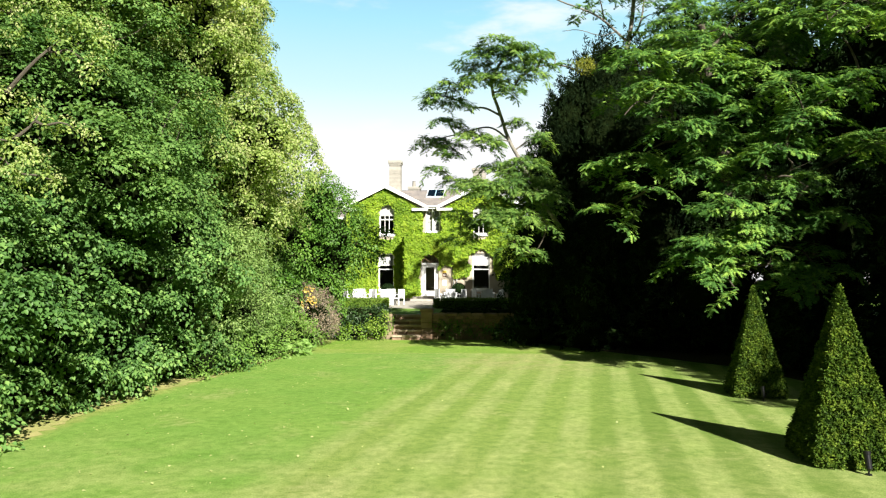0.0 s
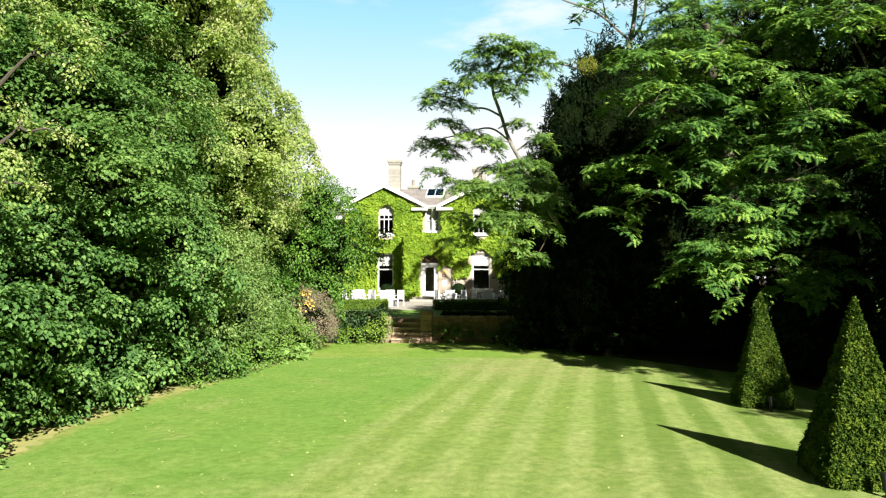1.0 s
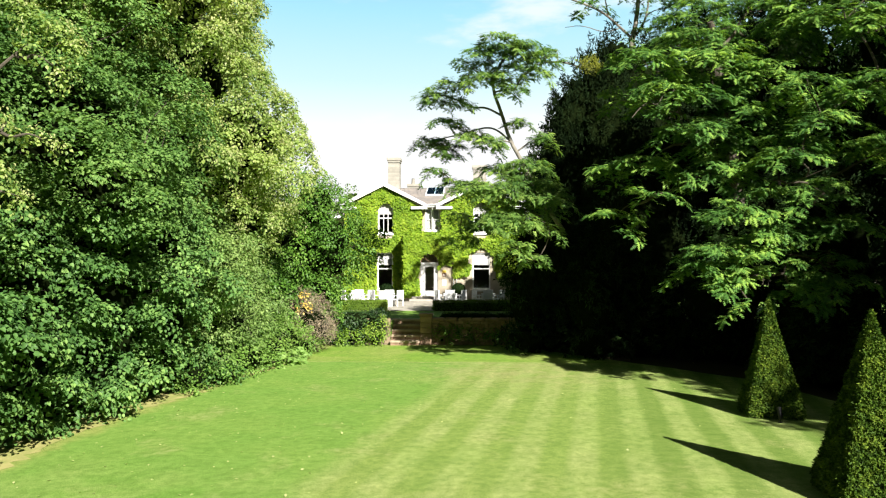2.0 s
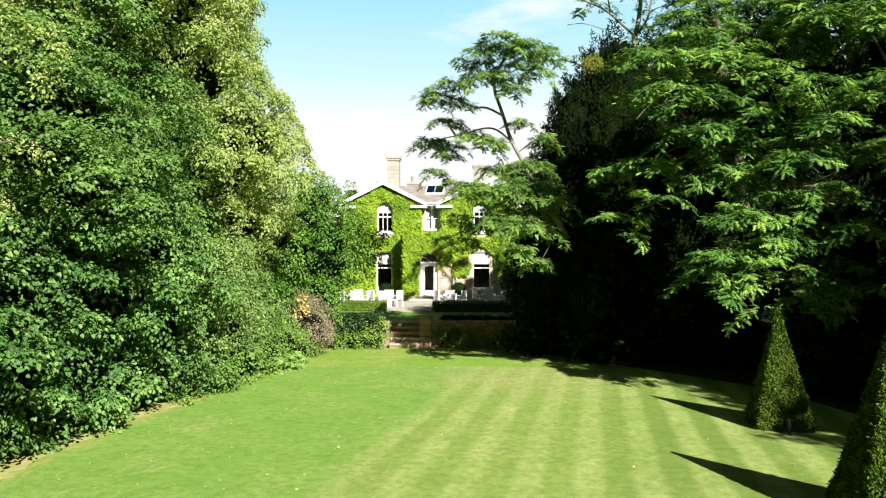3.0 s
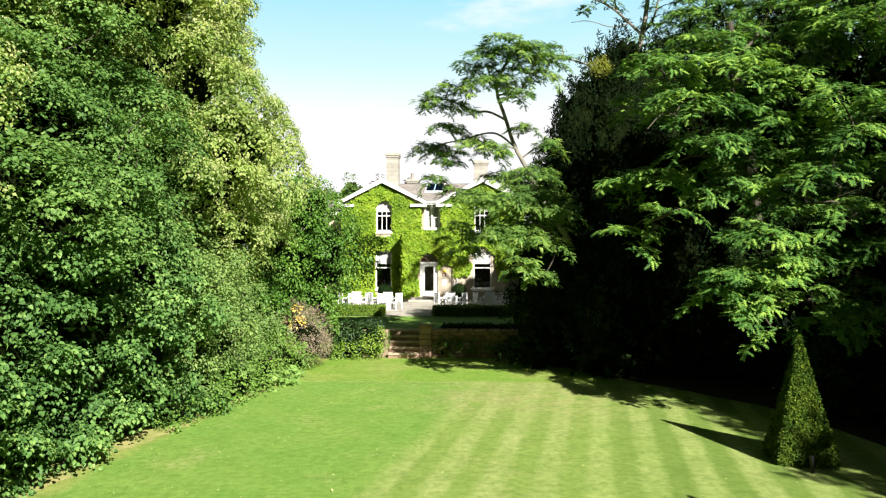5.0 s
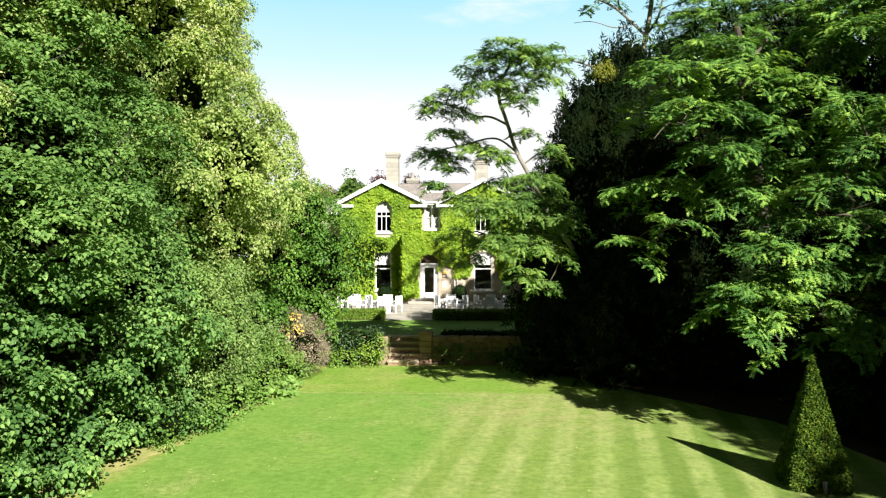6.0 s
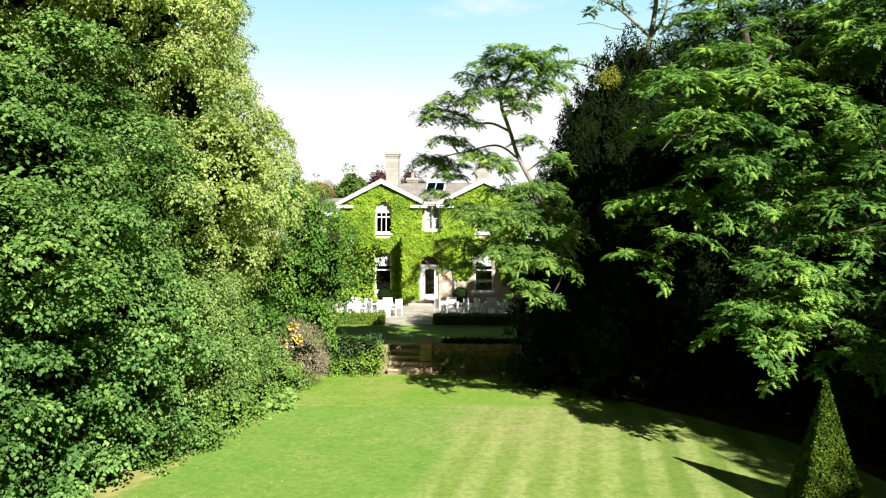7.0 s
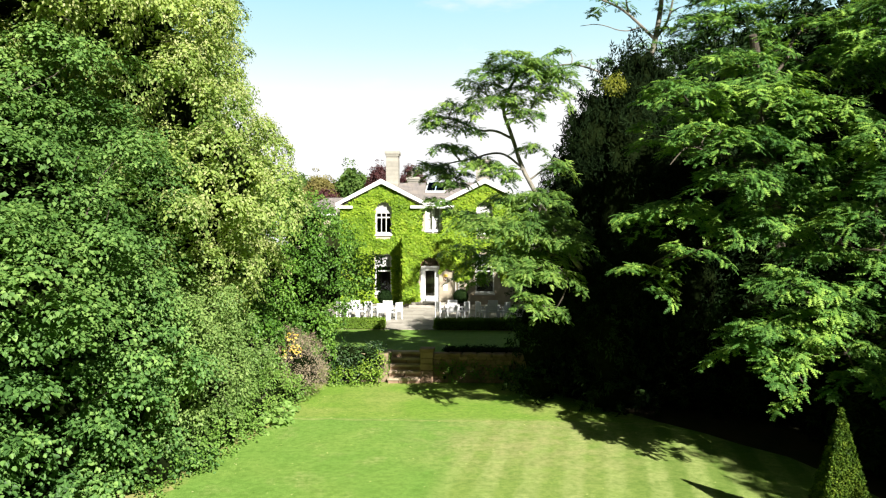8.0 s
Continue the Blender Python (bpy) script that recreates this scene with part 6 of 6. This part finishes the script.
feathery_tree("young_locust_tree", "bushy young locust with drooping feathery sprays before the house", "tree", (5.8, 28.8, 0), [(5.8, 29.0, -0.1), (5.5, 28.8, 2.0), (4.4, 27.6, 3.8), (2.6, 25.2, 4.9), (1.3, 24.9, 5.8)],
              [(-0.4, 26.3, 6.35, 0.45, 0.4, 0.16), (-1.05, 25.6, 6.7, 0.4, 0.34, 0.14), (1.3, 25.6, 6.8, 0.6, 0.55, 0.22), (0.3, 25, 6, 0.7, 0.65, 0.26), (1.4, 24, 5.7, 0.79, 0.71, 0.45), (-0.5, 26.9, 5.1, 0.36, 0.32, 0.2), (-0.2, 26.9, 4.3, 0.3, 0.27, 0.45), (0.8, 26.9, 4.9, 0.65, 0.6, 0.3), (1.7, 22.6, 4.6, 0.5, 0.45, 0.3), (2.1, 23, 3.4, 0.22, 0.2, 0.3), (1.5, 22.4, 3.8, 0.34, 0.3, 0.26), (2.6, 23.8, 5.5, 0.59, 0.52, 0.62), (2.1, 25, 6.6, 0.63, 0.56, 0.48), (2.6, 23, 4.4, 0.26, 0.25, 0.25), (1.2, 24.2, 5, 0.7, 0.6, 0.4), (1.9, 24, 5.9, 0.6, 0.6, 0.4)],
              124, density=12.5, count=48, leaf=0.185, radius=0.36, girth=0.07, twig_share=0.3, mat=L_YOUNG, pairs=4, droop=0.65, below=0.45, within=1.2, gap=0.145)
feathery_tree("tall_locust_tree", "tall open-crowned locust tree rising above the others", "tree", (7.2, 33.8, UP), [(7.2, 33.8, UP - 0.1), (6.8, 33.5, 6), (6.85, 33.0, 10.2), (7.1, 33.0, 12.0), (7.6, 33.0, 14.2), (7.8, 33.0, 15.6), (7.9, 33.2, 17.4)],
              [(2.7, 33.0, 12.9, 0.3, 0.3, 0.2), (3.2, 33.0, 13.4, 0.4, 0.3, 0.2), (4.0, 33.0, 13.5, 0.4, 0.4, 0.2), (4.9, 33.0, 13.1, 0.4, 0.4, 0.25), (5.6, 33.0, 12.3, 0.4, 0.4, 0.3), (5.4, 33.0, 15.4, 0.6, 0.5, 0.3), (6.6, 33.0, 16.2, 0.7, 0.6, 0.4), (6.4, 32.8, 13.6, 0.6, 0.6, 0.4), (8.4, 33.4, 13.2, 1.1, 1.0, 0.5), (9.2, 33.2, 14.4, 1.2, 1.2, 0.6), (8.9, 32.8, 15.2, 0.7, 0.7, 0.5), (10.0, 32.8, 13.6, 1.1, 1.0, 0.7), (10.6, 33.0, 14.4, 1.0, 1.0, 0.5), (8.7, 32.8, 16.2, 0.8, 0.7, 0.5), (10.6, 32.4, 15.2, 1.5, 1.2, 0.7), (9.8, 30.0, 13.5, 1.4, 1.2, 0.8), (11.6, 30.0, 14.0, 1.6, 1.3, 0.8), (8.9, 30.5, 12.7, 1.0, 0.9, 0.6), (12.8, 32.0, 13.0, 2.4, 2.0, 1.1),
               (15.6, 29.5, 13.0, 2.4, 2.2, 1.6), (12.0, 31.5, 11.0, 2.4, 2.0, 1.4), (16.5, 28.5, 9.5, 2.4, 2.2, 1.6)],
              123, more_limbs=[([(6.95, 33.0, 11.4), (5.9, 33.0, 12.2), (4.9, 33.0, 12.7), (3.9, 33.0, 12.95), (2.9, 33.0, 12.7)], 0.06), ([(7.5, 33.0, 13.9), (6.9, 33.0, 14.5), (6.15, 33.0, 15.2), (5.3, 33.0, 15.6), (4.2, 33.0, 16.0), (3.2, 33.0, 16.7)], 0.07), ([(7.6, 33.2, 14.0), (8.2, 33.2, 14.8), (8.4, 33.2, 16.5)], 0.07), ([(6.4, 33.0, 15.0), (6.2, 33.0, 16.2), (5.4, 33.0, 17.4)], 0.04), ([(6.9, 33.0, 14.4), (6.2, 33.0, 14.2), (5.2, 33.0, 14.6), (4.4, 33.0, 14.5)], 0.03)], density=3.2, count=56, leaf=0.29, radius=0.58, girth=0.19, bark=M_PALE_BARK, twig_share=0.5, within=0.15, pairs=4, gap=0.36, face=TO_US)
# Its trunk is coloured near-black, to sink it into the shade behind.
leafy_tree("golden_cypress", "golden-green conifer tip among the dark trees", "tree", (5.4, 26.0, 0), [(5.4, 26.0, -0.1), (5.1, 25.4, 5), (4.2, 24.3, 9)],
           [(4.08, 24.0, 10.02, 0.28, 0.28, 0.24)], L_AMBER_GREEN, 125, density=26.0, count=44, leaf=0.055, radius=0.15, girth=0.018, inner=30.0, below=0.7, twig_share=0.0, bark=M_PAINTED_SHADE)
CYPRESS = [(5.34, 27.09, 5.65, 1.89, 1.89, 4.82), (4.48, 26.91, 3.07, 1.64, 1.55, 2.58), (6.54, 27.26, 5.22, 1.89, 1.89, 4.74), (3.7, 26.91, 5.14, 1.12, 1.12, 3.96), (2.93, 26.74, 4.27, 0.77, 0.77, 3.1), (2.32, 26.91, 3.4, 0.69, 0.69, 1.7)]
SPIRES = [(3.2, 26.9, 7.0, 0.6, 0.6, 1.7), (2.85, 26.9, 6.0, 0.7, 0.7, 1.8), (3.65, 26.9, 8.5, 0.5, 0.5, 1.5), (4.05, 26.91, 8.58, 0.52, 0.52, 2.07), (4.74, 27.0, 9.44, 0.6, 0.6, 2.24), (5.51, 27.17, 9.96, 0.77, 0.77, 2.24), (6.29, 27.26, 9.61, 0.86, 0.86, 2.24), (7.23, 27.43, 8.92, 1.12, 1.12, 2.58), (3.36, 26.83, 7.37, 0.39, 0.39, 1.64)]
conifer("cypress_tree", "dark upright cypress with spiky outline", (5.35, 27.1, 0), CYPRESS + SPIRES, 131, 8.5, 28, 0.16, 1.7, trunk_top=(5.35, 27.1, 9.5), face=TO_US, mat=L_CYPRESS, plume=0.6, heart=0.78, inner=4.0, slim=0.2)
# Those at y 11.6 and 8.8 are unseen, added to shade the lawn.
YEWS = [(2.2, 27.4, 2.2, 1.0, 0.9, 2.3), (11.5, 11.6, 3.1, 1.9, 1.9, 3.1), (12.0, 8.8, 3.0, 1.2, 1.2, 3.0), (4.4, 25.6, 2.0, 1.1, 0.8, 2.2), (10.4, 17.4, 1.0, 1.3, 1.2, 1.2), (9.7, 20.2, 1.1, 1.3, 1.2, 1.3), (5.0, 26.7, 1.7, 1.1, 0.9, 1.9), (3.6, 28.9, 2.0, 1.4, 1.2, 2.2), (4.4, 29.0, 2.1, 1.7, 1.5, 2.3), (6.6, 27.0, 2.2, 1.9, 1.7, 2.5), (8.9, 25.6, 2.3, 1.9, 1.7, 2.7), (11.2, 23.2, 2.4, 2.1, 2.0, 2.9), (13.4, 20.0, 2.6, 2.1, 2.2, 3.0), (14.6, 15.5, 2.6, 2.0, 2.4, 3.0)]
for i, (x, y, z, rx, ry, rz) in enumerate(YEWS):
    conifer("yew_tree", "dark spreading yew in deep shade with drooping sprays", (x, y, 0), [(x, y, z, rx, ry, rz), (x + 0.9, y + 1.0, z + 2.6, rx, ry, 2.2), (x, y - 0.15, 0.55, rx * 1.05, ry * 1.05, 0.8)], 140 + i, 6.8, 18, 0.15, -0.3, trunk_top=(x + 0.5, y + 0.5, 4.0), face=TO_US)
# Several stand unseen, placed to throw shade on the lawn and terrace.
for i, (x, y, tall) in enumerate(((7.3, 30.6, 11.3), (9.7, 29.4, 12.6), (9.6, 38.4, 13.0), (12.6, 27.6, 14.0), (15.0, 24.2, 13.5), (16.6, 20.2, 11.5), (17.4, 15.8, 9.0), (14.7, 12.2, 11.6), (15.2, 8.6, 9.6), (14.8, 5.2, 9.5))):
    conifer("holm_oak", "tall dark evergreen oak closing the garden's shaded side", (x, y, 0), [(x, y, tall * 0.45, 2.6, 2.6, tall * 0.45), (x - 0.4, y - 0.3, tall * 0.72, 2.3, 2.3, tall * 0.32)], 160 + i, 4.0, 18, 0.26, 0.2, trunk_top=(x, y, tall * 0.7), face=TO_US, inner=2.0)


# ---- woods all round ----
def woods(name, label, lobes, mat, seed, density, count, leaf, category="woods"):
    rng = np.random.default_rng(seed)
    where, out = pads(lobes, density, rng, (0, 0, 0), 0.15, 0.3, 0.8)
    p, f, a = spray(where, out, count, leaf * 3.2, leaf * 0.5, 0.4, 0.4, rng, 0.6, 0.3)
    core = filling(lobes, 1.0, rng, 0.9)
    m = len(core)
    p, f, a = np.concatenate([p, core]), np.concatenate([f, rng.normal(size=(m, 3))]), np.concatenate([a, rng.normal(size=(m, 3))])
    size = leaf * np.concatenate([rng.uniform(0.6, 1.3, len(p) - m), rng.uniform(2.5, 4.0, m)])
    p, f, a, size = above(p, f, a, size)
    tagged(part(name, leaf_mesh(name, p, f, a, size, 0.8, 0.15), mat), label, category, "", "stuff")


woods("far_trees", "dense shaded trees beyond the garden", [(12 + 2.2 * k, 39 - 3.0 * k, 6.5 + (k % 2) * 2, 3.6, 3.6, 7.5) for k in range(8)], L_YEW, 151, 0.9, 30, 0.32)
woods("far_trees", "dense trees behind the lime", [(-15 - (k % 2), 2 + 5.0 * k, 6.0 + (k % 3), 3.6, 3.8, 6.5) for k in range(8)], L_SMALL, 152, 0.35, 30, 0.45)
woods("far_trees", "green trees far behind the house", [(-36.5, 198, 17, 5.5, 5, 9), (-52, 196, 15, 6, 5, 9), (-62, 190, 15, 7, 5, 9), (28, 190, 11, 14, 6, 9), (45, 170, 12, 14, 6, 10), (-5, 205, 13, 9, 6, 9)], L_FAR, 153, 0.24, 36, 0.6)
woods("far_trees", "olive-brown tree far behind the house", [(-45, 195, 16, 5, 5, 8)], L_OLIVE, 154, 0.8, 36, 0.4)
woods("copper_beeches", "dark purple copper beeches far behind the house", [(-28.5, 200, 18, 5, 5, 9), (-20, 202, 17.5, 4.5, 5, 9), (-41.5, 188, 12, 4, 4, 7)], L_COPPER, 155, 0.8, 36, 0.4)
# Unseen belt of trees, added to cut the sky light from behind.
woods("far_trees", "unseen trees added behind the lawn's near end to block sky light", [(-18 + 6.5 * k, -24 - (k % 2) * 2, 7.0, 4.5, 3.5, 8.5) for k in range(9)], L_SMALL, 156, 0.25, 20, 0.55)


# ---- fallen leaves and petals on the grass ----
def litter():
    rng = np.random.default_rng(171)
    n = 1500
    x, y = rng.uniform(-6.6, 7.5, n), 5 + 22 * rng.random(n) ** 1.4
    keep = rng.random(n) < np.clip(1.1 - 0.16 * (x + 6.6), 0.12, 1)
    x, y = x[keep], y[keep]
    n = len(x)
    p = np.stack([x, y, np.full(n, 0.012)], 1)
    f = np.array((0, 0, 1.0)) + rng.normal(0, 0.35, (n, 3))
    mesh = leaf_mesh("fallen_leaves", p, f, rng.normal(size=(n, 3)), 0.045 * rng.uniform(0.6, 1.5, n), 0.7, 0.1)
    tagged(part("fallen_leaves", mesh, L_BRACT), "scattered pale fallen leaves on the mown grass", "leaves", "", "stuff")


litter()
